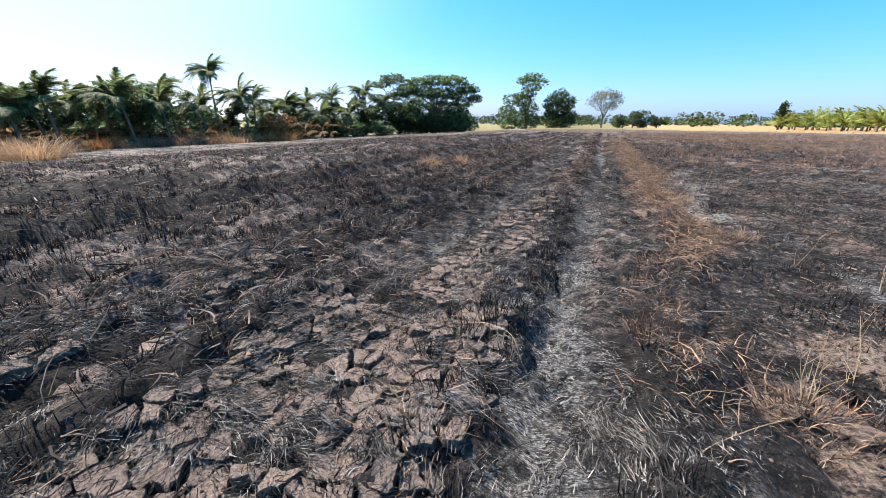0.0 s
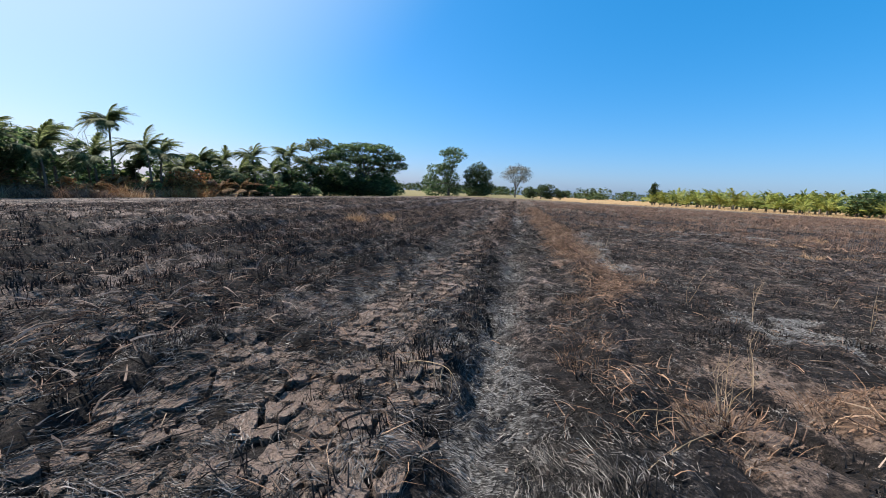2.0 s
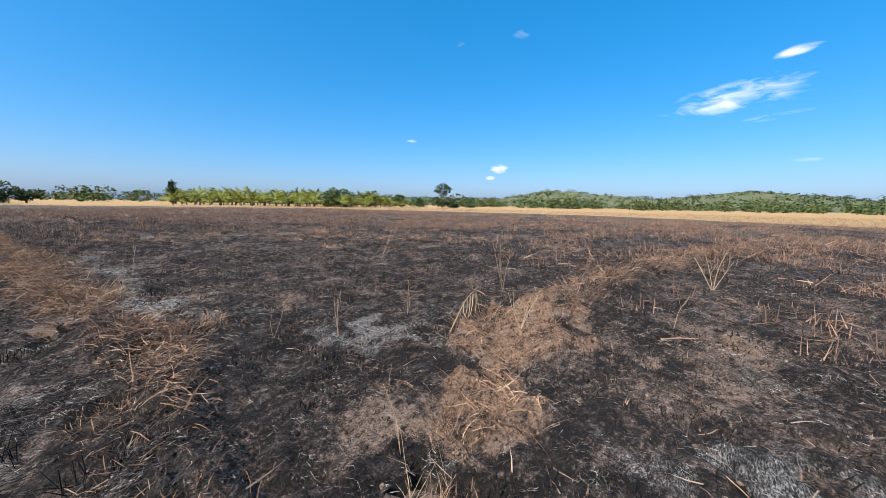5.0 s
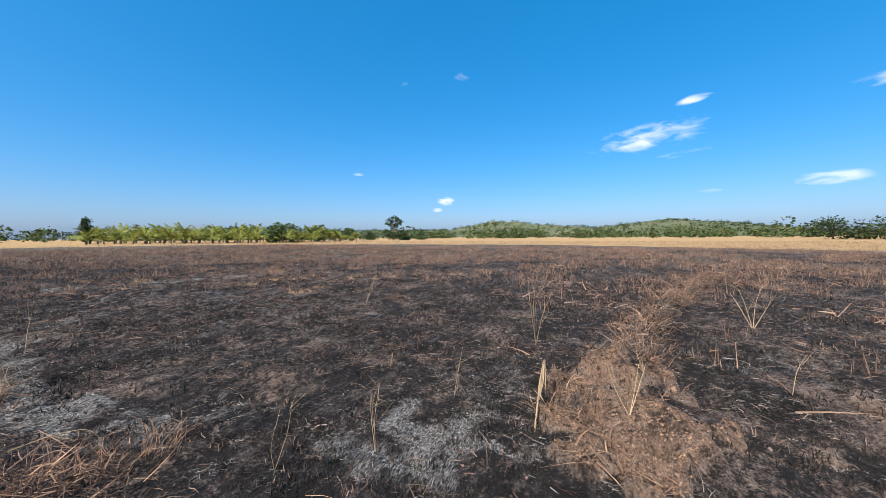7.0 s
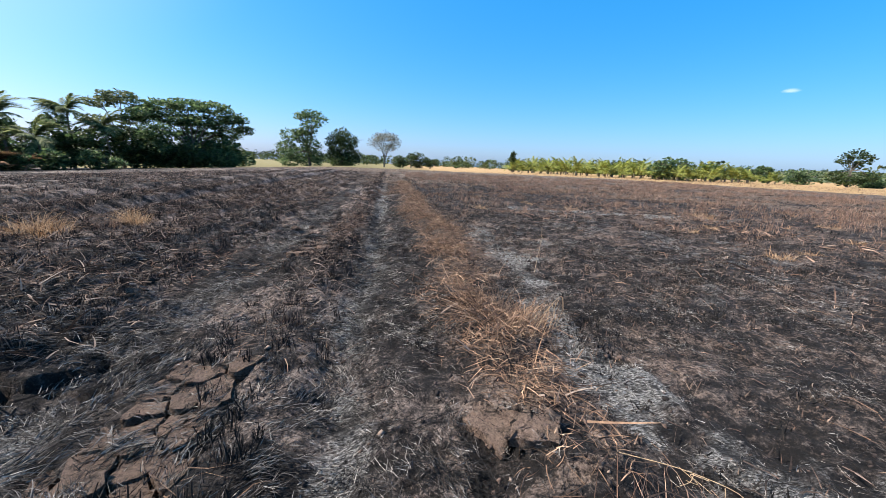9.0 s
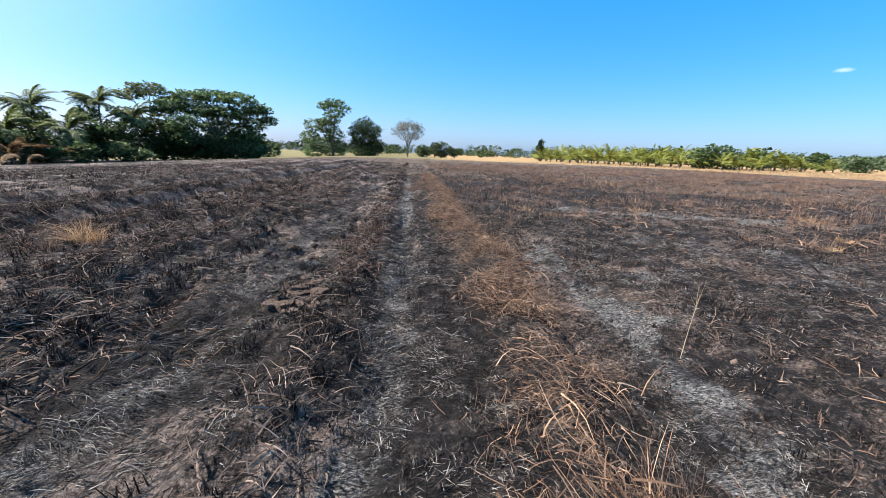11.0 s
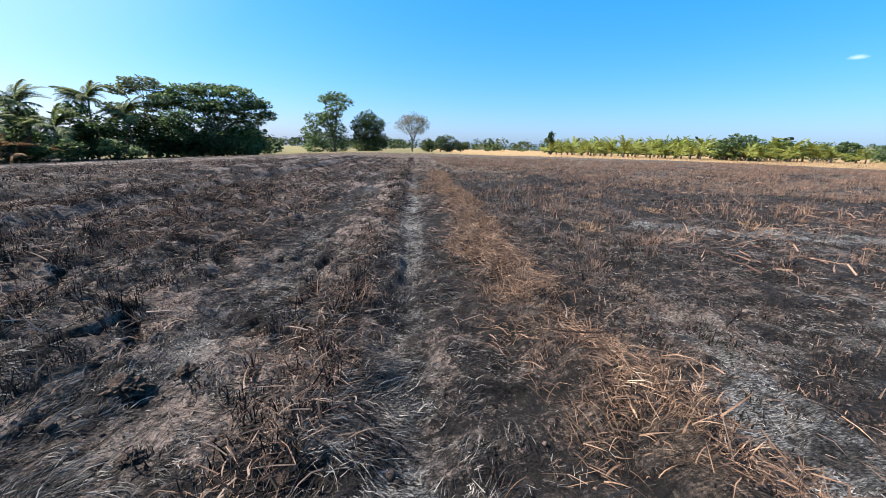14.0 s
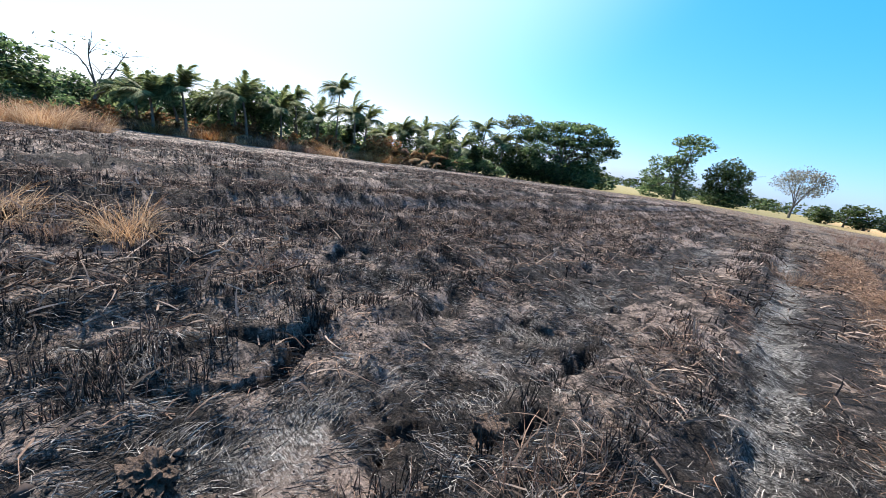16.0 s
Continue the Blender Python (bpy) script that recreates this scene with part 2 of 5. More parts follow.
    bumped(t, b, h, 1.0, 0.12)
    return m


def clay_material(name="dried_clay", shade=1.0):
    m, t, b = material(name, 0.95)
    rnd = t.nodes.new("ShaderNodeObjectInfo").outputs["Random"]
    n2, n3 = noise_tex(t, 8, 6, 0.7), noise_tex(t, 70, 5, 0.75)
    col = ramp(t, n2, [(0.3, (0.24, 0.175, 0.145)), (0.5, (0.43, 0.325, 0.27)), (0.7, (0.58, 0.465, 0.385))])
    col = mixed(t, spread(t, rnd, 0, 1, 0.0, 0.35), col, (0.12, 0.095, 0.085))
    soot = spread(t, noise_tex(t, 9, 9, 0.85), 0.49, 0.6)
    col = mixed(t, soot, col, (0.022, 0.018, 0.017))
    col = mixed(t, spread(t, n3, 0.4, 0.55, 0.6, 0.0), col, (0.05, 0.04, 0.035))
    if shade < 1:
        col = mixed(t, 1.0, col, (shade, shade * 0.92, shade * 0.86), "MULTIPLY")
    link(t, col, b.inputs["Base Color"])
    bumped(t, b, calc(t, "ADD", calc(t, "MULTIPLY", n3, 1.4), calc(t, "MULTIPLY", n2, 0.7)), 1.0, 0.04)
    return m


def bark(name, dark, light):
    m, t, b = material(name, 0.9)
    n = noise_tex(t, 4, 6, 0.7, stretch=(3, 3, 0.6))
    link(t, ramp(t, n, [(0.3, dark), (0.7, light)]), b.inputs["Base Color"])
    bumped(t, b, n, 0.6, 0.05)
    return m


GROUND = ground_material()
CLAY = clay_material()
BROWNCLAY = clay_material("brown_dried_clay", 0.85)
DARKCLAY = clay_material("sooty_dried_clay", 0.62)
BURNTCLAY = clay_material("burnt_clay", 0.45)
CHAR = per_piece("charred_stalk", [(0, (0.008, 0.007, 0.008)), (0.45, (0.036, 0.028, 0.027)), (0.65, (0.17, 0.115, 0.09)), (1, (0.46, 0.33, 0.25))], through=0.15, patch=0.4, reach=3.0)
ASHY = per_piece("ashen_straw", [(0, (0.003, 0.003, 0.003)), (0.5, (0.012, 0.011, 0.011)), (0.64, (0.075, 0.066, 0.062)), (0.82, (0.3, 0.275, 0.255)), (1, (0.5, 0.45, 0.4))], patch=0.45)
SOOT = per_piece("sooty_stubble", [(0, (0.003, 0.003, 0.003)), (0.6, (0.014, 0.012, 0.011)), (0.85, (0.06, 0.045, 0.038)), (1, (0.24, 0.17, 0.13))], patch=0.3, reach=3.0)
COARSE = per_piece("dead_leaf_litter", [(0, (0.006, 0.005, 0.005)), (0.35, (0.03, 0.023, 0.02)), (0.6, (0.15, 0.105, 0.085)), (0.85, (0.36, 0.275, 0.225)), (1, (0.54, 0.43, 0.36))], through=0.25, patch=0.25, reach=3.0)
MATTED = per_piece("matted_straw", [(0, (0.01, 0.01, 0.01)), (0.4, (0.035, 0.032, 0.031)), (0.65, (0.15, 0.138, 0.132)), (1, (0.42, 0.39, 0.365))], patch=0.4, reach=5.0)
PALEASH = per_piece("pale_ash", [(0, (0.05, 0.048, 0.046)), (0.5, (0.24, 0.23, 0.225)), (1, (0.52, 0.5, 0.48))])
CRUMB = per_piece("soil_crumb", [(0, (0.012, 0.01, 0.01)), (0.6, (0.05, 0.038, 0.035)), (0.9, (0.13, 0.09, 0.075)), (1, (0.27, 0.2, 0.16))], 0.95)
LOAM = per_piece("mud_lump", [(0, (0.12, 0.068, 0.043)), (0.5, (0.22, 0.135, 0.09)), (1, (0.31, 0.2, 0.135))], 0.95)
STRAW = per_piece("dry_straw", [(0, (0.03, 0.02, 0.016)), (0.4, (0.15, 0.093, 0.064)), (0.7, (0.37, 0.23, 0.15)), (0.92, (0.55, 0.39, 0.27)), (1, (0.62, 0.48, 0.35))], through=0.2, patch=0.4, reach=3.5)
REDSTRAW = per_piece("scorched_straw", [(0, (0.045, 0.027, 0.022)), (0.45, (0.185, 0.112, 0.082)), (1, (0.5, 0.34, 0.245))], through=0.15, patch=0.45, reach=2.4)
PALE = per_piece("bleached_stalk", [(0, (0.32, 0.22, 0.125)), (1, (0.52, 0.4, 0.27))], island=False)
TAN = per_piece("tan_grass", [(0, (0.25, 0.13, 0.065)), (0.5, (0.5, 0.31, 0.17)), (1, (0.68, 0.5, 0.33))], through=0.35)
LEAF = per_piece("broad_leaf", [(0, (0.035, 0.065, 0.03)), (0.5, (0.095, 0.155, 0.065)), (0.9, (0.18, 0.25, 0.105)), (1, (0.27, 0.32, 0.15))], 0.5, 3, 0.6)
DARKLEAF = per_piece("dark_leaf", [(0, (0.022, 0.04, 0.018)), (0.6, (0.06, 0.095, 0.034)), (1, (0.13, 0.16, 0.055))], 0.5, 3, 0.55)
PALELEAF = per_piece("grey_green_leaf", [(0, (0.06, 0.085, 0.04)), (0.6, (0.13, 0.165, 0.075)), (1, (0.23, 0.25, 0.13))], 0.6, 3, 0.4)
GREYTWIG = per_piece("grey_twig_leaf", [(0, (0.12, 0.1, 0.075)), (0.6, (0.24, 0.21, 0.16)), (1, (0.3, 0.3, 0.18))], 0.8, 3, 0.3)
RUST = per_piece("rusty_leaf", [(0, (0.14, 0.05, 0.02)), (0.5, (0.36, 0.16, 0.06)), (0.8, (0.48, 0.27, 0.1)), (1, (0.24, 0.22, 0.08))], 0.8, 3, 0.3)
FROND = per_piece("palm_frond", [(0, (0.07, 0.1, 0.045)), (0.6, (0.18, 0.22, 0.09)), (1, (0.34, 0.36, 0.17))], 0.75, 3, 0.5)
DRYFROND = per_piece("dry_palm_frond", [(0, (0.07, 0.045, 0.025)), (0.5, (0.22, 0.13, 0.07)), (0.85, (0.36, 0.22, 0.11)), (1, (0.2, 0.2, 0.08))], 0.85, 3, 0.3)
YOUNG = per_piece("young_palm_frond", [(0, (0.12, 0.16, 0.035)), (0.5, (0.3, 0.33, 0.07)), (1, (0.56, 0.52, 0.16))], 0.6, 3, 0.4)
WOODS = per_piece("far_woods", [(0, (0.025, 0.045, 0.016)), (0.6, (0.06, 0.095, 0.03)), (1, (0.14, 0.15, 0.055))], 1.0, 0.4)
TRUNK = bark("grey_bark", (0.05, 0.042, 0.035), (0.16, 0.14, 0.115))
PALMBARK = bark("palm_bark", (0.07, 0.06, 0.05), (0.2, 0.17, 0.14))


# ---- shapes ----


def lattice(i, j, seed):
    v = np.sin(i * 127.1 + j * 311.7 + seed * 74.7) * 43758.5453
    return v - np.floor(v)


def vnoise(x, y, scale, seed=0):
    """Smooth value noise, 0 to 1."""
    x, y = np.asarray(x, float) / scale, np.asarray(y, float) / scale
    i, j = np.floor(x), np.floor(y)
    u, v = x - i, y - j
    u, v = u * u * (3 - 2 * u), v * v * (3 - 2 * v)
    a = lattice(i, j, seed) * (1 - u) + lattice(i + 1, j, seed) * u
    b = lattice(i, j + 1, seed) * (1 - u) + lattice(i + 1, j + 1, seed) * u
    return a * (1 - v) + b * v


def step(a, b, x):
    u = np.clip((x - a) / (b - a), 0, 1)
    return u * u * (3 - 2 * u)


def soft(x, w):
    return np.logaddexp(0, x / w) * w


def hump(x, c, w):
    return np.exp(-(((x - c) / w) ** 2))


RUT_R, RUT_L = 0.75, -1.0


def ridge_x(y):
    """Centre line of the straw-covered ridge."""
    return 2.05 - 0.6 * step(4.5, 0.5, y) + 0.12 * np.sin(y * 0.7) + 0.08 * np.sin(y * 2.3 + 1)


def bank_d(x, y):
    """Signed distance from the low bank that leaves the mud patch, and how far along it."""
    along = np.clip((x - 5.6) / 13.0, 0, 1)
    line = 0.75 - 3.6 * along**1.6
    return y - line, along


def crack_net(x, y):
    """Long shrinkage cracks: seams between irregular cells, open only here and there, 0 to 1."""
    x, y = np.asarray(x, float), np.asarray(y, float)
    u = (x + 0.16 * (vnoise(x, y, 0.3, 91) - 0.5)) / 0.42
    w = (y + 0.16 * (vnoise(x, y, 0.3, 92) - 0.5)) / 0.5
    i, j = np.floor(u), np.floor(w)
    f1, f2 = np.full(x.shape, 9.0), np.full(x.shape, 9.0)
    for a in (-1, 0, 1):
        for b in (-1, 0, 1):
            px, py = i + a + lattice(i + a, j + b, 93), j + b + lattice(i + a, j + b, 94)
            d = np.hypot(px - u, py - w)
            f2 = np.minimum(f2, np.maximum(f1, d))
            f1 = np.minimum(f1, d)
    return step(0.13, 0.03, f2 - f1) * step(0.42, 0.6, vnoise(x, y, 1.3, 95))


# open cracks, each a run of short legs
CRACKS = (((-1.73, 12.06), (-1.58, 12.17), (-1.49, 12.49), (-1.5, 12.69), (-1.88, 13.12), (-2.1, 13.48), (-2.89, 13.48)), ((-0.7, 12.93), (-0.79, 13.06), (-0.72, 13.2), (-0.58, 13.22)),
          ((-0.41, 13.36), (-0.42, 13.53), (-0.3, 13.59), (-0.25, 13.82)), ((-1.15, 15.05), (-0.93, 15.01), (-0.83, 15.16)), ((-0.49, 14.24), (-0.41, 14.44), (-0.43, 15.04)),
          ((-2.38, 11.85), (-2.25, 12.39), (-1.92, 12.69), (-1.78, 13.12)), ((1.92, 0.47), (2.15, 0.39), (2.42, 0.29), (2.64, 0.12), (2.59, -0.07)), ((2.58, 0.52), (2.42, 0.29)),
          ((2.21, 0.18), (2.34, 0.45)), ((-3.4, 12.6), (-2.9, 13.5), (-3.5, 14.3)), ((-2.6, 9.2), (-2.3, 9.8), (-2.6, 10.4)))
TRENCHES = [(*a, *b) for run in CRACKS for a, b in zip(run, run[1:])]


def trench(x, y):
    """Single wide cracks beside the clods, 0 to 1."""
    x, y = np.asarray(x, float), np.asarray(y, float)
    out = 0 * x
    for ax, ay, bx, by in TRENCHES:
        u = np.clip(((x - ax) * (bx - ax) + (y - ay) * (by - ay)) / ((bx - ax) ** 2 + (by - ay) ** 2), 0, 1)
        gap = np.hypot(x - ax - u * (bx - ax), y - ay - u * (by - ay)) + 0.07 * (vnoise(x, y, 0.12, 17) - 0.5)
        out = np.maximum(out, step(0.062, 0.03, gap))
    return out


def terrain(x, y):
    """The large lie of the land: level, falling away to one side, rising a little far off."""
    x, y = np.asarray(x, float), np.asarray(y, float)
    fall = 5.5 * (1 - np.exp(-0.062 * soft(-x - 14, 3.0) / 5.5))
    rise = 1.2 * (1 - np.exp(-0.005 * soft(y - 25, 5) / 1.2))
    return rise - fall


def relief(x, y):
    """Ruts, ridges, furrows and clods."""
    x, y = np.asarray(x, float), np.asarray(y, float)
    wob = 0.1 * (vnoise(y, 0 * y, 2.3, 3) - 0.5) * 2
    near = step(75, 40, np.abs(y - 10)) * step(60, 30, np.abs(x))
    z = -0.11 * hump(x, RUT_R + wob, 0.24) - 0.08 * hump(x, RUT_L + wob, 0.42)
    z = z + 0.06 * hump(x, 0.08 + wob, 0.3)
    fade = step(36, 26, y) * step(-3, 0, y)
    z = z + (0.02 + 0.16 * vnoise(x, y, 0.7, 5) + 0.1 * vnoise(x, y, 0.13, 6)) * hump(x, ridge_x(y), 0.27) * fade
    rows = 0.5 + 0.5 * np.cos((x + 1.9 + wob) * 2 * np.pi / 0.92)
    z = z + 0.13 * (rows - 0.5) * step(-1.5, -1.9, x) * step(-30, -16, x)
    z = z - 0.22 * hump(x, -6.6 + 0.4 * wob, 0.35) + 0.12 * hump(x, -7.3 + 0.4 * wob, 0.4) - 0.2 * hump(x, -10.3 + wob, 0.45) + 0.1 * hump(x, -11.2 + wob, 0.5)
    d, along = bank_d(x, y)
    z = z + (0.14 + 0.2 * vnoise(x, y, 0.5, 8)) * np.exp(-((d / 0.38) ** 2)) * step(5.2, 6.2, x) * step(20, 17, x)
    mud = mud_patch(x, y)
    z = z + 0.09 * mud * (0.3 + vnoise(x, y, 0.4, 9)) + 0.17 * mud * (vnoise(x, y, 0.17, 15) - 0.5)
    z = z - SINK * crust(x, y) + 0.1 * (vnoise(x, y, 0.9, 18) - 0.5) * step(4, 9, np.hypot(x - 1.0, np.maximum(y - 12, 0)))
    z = z + 0.09 * (vnoise(x, y, 0.55, 1) - 0.5) + 0.075 * (vnoise(x, y, 0.19, 2) - 0.5) + 0.05 * (vnoise(x, y, 0.09, 14) - 0.5) + 0.09 * (vnoise(x, y, 2.6, 4) - 0.5)
    clods = np.clip(vnoise(x, y, 0.15, 12) - 0.55, 0, 1) * 0.17 * step(0.3, 0.55, vnoise(x, y, 1.7, 13))
    open_ = step(0.75, 0.45, x) * step(-4.6, -3.8, x) * (0.3 + 0.7 * step(8, 6, y)) + 0.6 * hump(x, 1.8, 0.5) * step(7, 5.5, y) + 0.5 * mud_patch(x, y)
    z = z - 0.11 * crack_net(x, y) * np.clip(open_, 0, 1) * (1 - crust(x, y))
    z = z - 0.15 * trench(x, y)
    return (z + clods * step(1.2, 0.4, x)) * near


def drill(x):
    """The drilled rows of the crop beside the tracks, 0 to 1."""
    return (0.5 + 0.5 * np.cos((np.asarray(x, float) + 1.9) * 2 * np.pi / 0.92)) ** 1.6


def mud_patch(x, y):
    """Bare brown earth beside the bank, 0 to 1."""
    q = ((x - 4.9) / 1.35) ** 2 + ((y - 0.7) / 0.6) ** 2
    q2 = ((x - 3.2) / 0.4) ** 2 + ((y - 0.35) / 0.33) ** 2
    n = 1.6 * (vnoise(x, y, 0.5, 21) - 0.5) + 1.9 * (vnoise(x, y, 0.17, 22) - 0.5)
    return np.maximum(step(1.3, 0.7, q + n), 0.7 * step(1.3, 0.4, q2 + 1.1 * n))


SINK = 0.055
# strips of cracked crust: x from, to, y from, to, size of plate, thickness, share left out
CRUST = ((-1.7, 0.35, -2.3, 0.4, 0.15, 0.062, 0.2), (-0.9, 0.25, 0.5, 4.4, 0.13, 0.068, 0.15), (-0.75, 0.0, 4.5, 6.1, 0.17, 0.075, 0.15), (-0.7, 0.0, 9.4, 10.6, 0.14, 0.07, 0.35),
         (1.5, 2.2, 4.8, 5.35, 0.2, 0.065, 0.2), (-3.2, -1.85, -1.9, 1.2, 0.17, 0.06, 0.55), (1.85, 2.75, -0.1, 0.75, 0.24, 0.06, 0.35), (-1.0, -0.2, 12.8, 13.8, 0.16, 0.08, 0.5))


def crust(x, y):
    """Where the cracked crust lies, 0 to 1."""
    x, y = np.asarray(x, float), np.asarray(y, float)
    z = 0 * x
    for x0, x1, y0, y1, *_ in CRUST:
        z = np.maximum(z, step(x0 - 0.06, x0 + 0.06, x) * step(x1 + 0.06, x1 - 0.06, x) * step(y0 - 0.06, y0 + 0.06, y) * step(y1 + 0.06, y1 - 0.06, y))
    return z


def height(x, y):
    return terrain(x, y) + relief(x, y)


FIELD_Y = [-60, -30, -6, 12, 48, 78, 88, 96]
FIELD_X = [30, 44, 58, 70, 64, 50, 26, -2]


def cover(x, y):
    """Shares of ash, bare soil, straw and unburnt grass."""
    x, y = np.asarray(x, float), np.asarray(y, float)
    big, mid, fine = vnoise(x, y, 2.4, 31), vnoise(x, y, 0.7, 32), vnoise(x, y, 0.22, 33)
    wob = 0.1 * (vnoise(y, 0 * y, 2.3, 3) - 0.5) * 2
    mix = 0.5 * big + 0.3 * mid + 0.2 * fine
    ash = hump(x, RUT_R + wob, 0.29) * (0.2 + 0.6 * vnoise(x, y, 0.9, 34) + 0.5 * vnoise(x, y, 0.25, 54)) + 0.72 * hump(x, RUT_L + wob, 0.4) * (0.4 + 0.8 * vnoise(x, y, 0.6, 35))
    ash = ash + 1.25 * hump(x, 3.0 + 0.25 * np.sin(y * 0.8), 0.3 + 0.12 * step(8, 10, y)) * step(3.6, 5, y) * step(13, 10.5, y) * (1 - 0.35 * step(7.5, 9, y)) * (0.35 + mid)
    ash = ash + 1.7 * hump(y, 17.0 - 0.28 * (x - 7), 0.5) * step(5, 7, x) * step(15, 11, x)
    ash = ash + 0.6 * (0.5 + fine) * np.exp(-(((x - 4.1) / 0.75) ** 2) - ((y - 2.2) / 0.6) ** 2) + 0.35 * np.exp(-(((x - 3.9) / 0.5) ** 2) - ((y - 10) / 0.7) ** 2)
    ash = ash + 0.3 * np.exp(-(((x - 4.8) / 0.9) ** 2) - ((y + 1.5) / 0.6) ** 2) + 0.5 * hump(x, 0.85, 0.3) * step(1.2, -0.4, y) * (0.3 + fine)
    ash = ash + 1.1 * np.exp(-(((x - 3.5) / 0.3) ** 2) - ((y + 1.0 + 1.5 * (x - 3.5)) / 0.5) ** 2) * step(0.3, 0.6, fine)
    ash = ash + 0.4 * hump(x, 1.75, 0.5) * step(3.5, 1.5, y) * (0.4 + mid)
    ash = ash + 0.6 * hump(x, -7.6, 0.6) * mid + 0.5 * hump(x, -12, 1.0) * mid + (0.14 + 0.3 * step(0.5, 0.7, mix)) * step(2.2, 3.2, x)
    soil = 0.85 * hump(x, -0.25 + wob, 0.55) * step(0.35, 0.65, mid * 0.6 + big * 0.4) + 1.1 * mud_patch(x, y) + step(-1.3, -1.8, x) * (0.4 + 0.45 * step(5, 11, y) - 0.45 * drill(x)) * step(0.42, 0.58, 0.35 * vnoise(x, y, 0.14, 43) + 0.35 * vnoise(x, y, 0.4, 47) + 0.3 * vnoise(x, y, 1.7, 44))
    soil = soil + (0.55 - 0.45 * step(0.8, 2.0, x)) * step(0.56, 0.7, vnoise(x, y, 1.5, 36)) * (0.4 + fine) + step(1.2, 2.4, x) * (0.12 + 0.2 * vnoise(x, y, 0.9, 45) + 0.22 * vnoise(x, y, 0.25, 46)) * step(30, 16, y)
    for cx, cy, wx, wy in ((2.6, 0.7, 0.6, 0.5), (5.3, -1.1, 0.7, 0.45), (2.4, -0.1, 0.4, 0.35), (6.0, -1.3, 0.5, 0.3)):
        soil = soil + 0.5 * np.exp(-(((x - cx) / wx) ** 2) - ((y - cy) / wy) ** 2) * (0.4 + mid)
    soil = soil + 0.6 * hump(x, 1.8, 0.35) * step(4.5, 5.0, y) * step(5.9, 5.4, y)
    straw = 0.62 * hump(x, ridge_x(y), 0.27) * step(36, 26, y) * (0.2 + 0.8 * step(3.5, 6, y)) * step(0.25, 0.6, mid) * step(-1.5, 0.5, y)
    d, along = bank_d(x, y)
    straw = straw + 0.9 * np.exp(-((d / 0.32) ** 2)) * step(5.8, 7, x) * step(20, 17, x)
    straw = straw + 0.25 * step(0.6, 0.78, vnoise(x, y, 1.1, 37)) * step(2, 3, x)
    far = step(14, 34, np.hypot(x - 1, y - 6)) * step(-2, 6, x + 0.12 * y)
    straw = straw + far * (0.25 + 0.75 * step(0.3, 0.6, 0.55 * vnoise(x, y * 3, 5.0, 38) + 0.45 * vnoise(x, y, 1.3, 39)))
    straw = straw + 0.75 * step(52, 85, y) * step(-50, -20, x)
    edge = x - np.interp(y, FIELD_Y, FIELD_X)
    out = np.maximum(step(-1.0, 1.0, edge + 3 * (vnoise(x, y, 4, 40) - 0.5)), step(93, 98, y + 4 * (vnoise(x, y, 6, 41) - 0.5)))
    out = np.maximum(out, step(-74, -82, x + 6 * (vnoise(x, y, 5, 42) - 0.5)) * step(40, 60, y) * 0.5)
    out = np.maximum(out, step(-30, -34, y))
    ash = ash * (1 - step(1.6, 2.2, x) * 0.55 + 0.75 * step(1.6, 2.2, x) * step(0.36, 0.6, 0.5 * fine + 0.5 * vnoise(x, y, 0.4, 47)))
    # shade painted into open cracks and crust gaps: soil and ash give way to black char
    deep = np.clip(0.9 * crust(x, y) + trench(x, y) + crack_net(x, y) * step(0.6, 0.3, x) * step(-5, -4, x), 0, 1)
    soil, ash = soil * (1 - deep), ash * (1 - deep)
    return [np.clip(v, 0, 1) for v in (0.85 * ash * (1 - far * 0.7), soil, straw, out)]


def mesh_of(name, verts, faces):
    """A mesh from arrays of places and of faces with the same number of corners."""
    verts, faces = np.asarray(verts, np.float32), np.asarray(faces, np.int32)
    me = bpy.data.meshes.new(name)
    me.vertices.add(len(verts))
    me.vertices.foreach_set("co", verts.ravel())
    me.loops.add(faces.size)
    me.loops.foreach_set("vertex_index", faces.ravel())
    me.polygons.add(len(faces))
    me.polygons.foreach_set("loop_start", np.arange(len(faces), dtype=np.int32) * faces.shape[1])
    me.update(calc_edges=True)
    return me


def part(name, data, mat, parent=None, label=""):
    """A mesh (or bmesh) as one object, under its thing."""
    if isinstance(data, bmesh.types.BMesh):
        me = bpy.data.meshes.new(name)
        data.to_mesh(me)
        data.free()
        data = me
    if not data.materials:
        data.materials.append(mat)
    ob = new(name, data)
    if parent:
        ob.parent = parent
    if label:
        ob["label"] = label
    return ob


def smooth(me):
    me.polygons.foreach_set("use_smooth", np.ones(len(me.polygons), bool))
    return me


def grid_faces(nu, nv):
    i = np.arange(nu * nv).reshape(nu, nv)
    return np.stack([i[:-1, :-1], i[1:, :-1], i[1:, 1:], i[:-1, 1:]], -1).reshape(-1, 4)


def graded(lo, hi, fine, grow, end_lo, end_hi):
    a = list(np.arange(lo, hi, fine))
    for sign, end in ((1, end_hi), (-1, end_lo)):
        s, v = fine, (a[-1] if sign > 0 else a[0])
        out = []
        while sign * v < sign * end:
            s *= grow
            v += sign * s
            out.append(v)
        a = a + out if sign > 0 else out[::-1] + a
    return np.array(a)


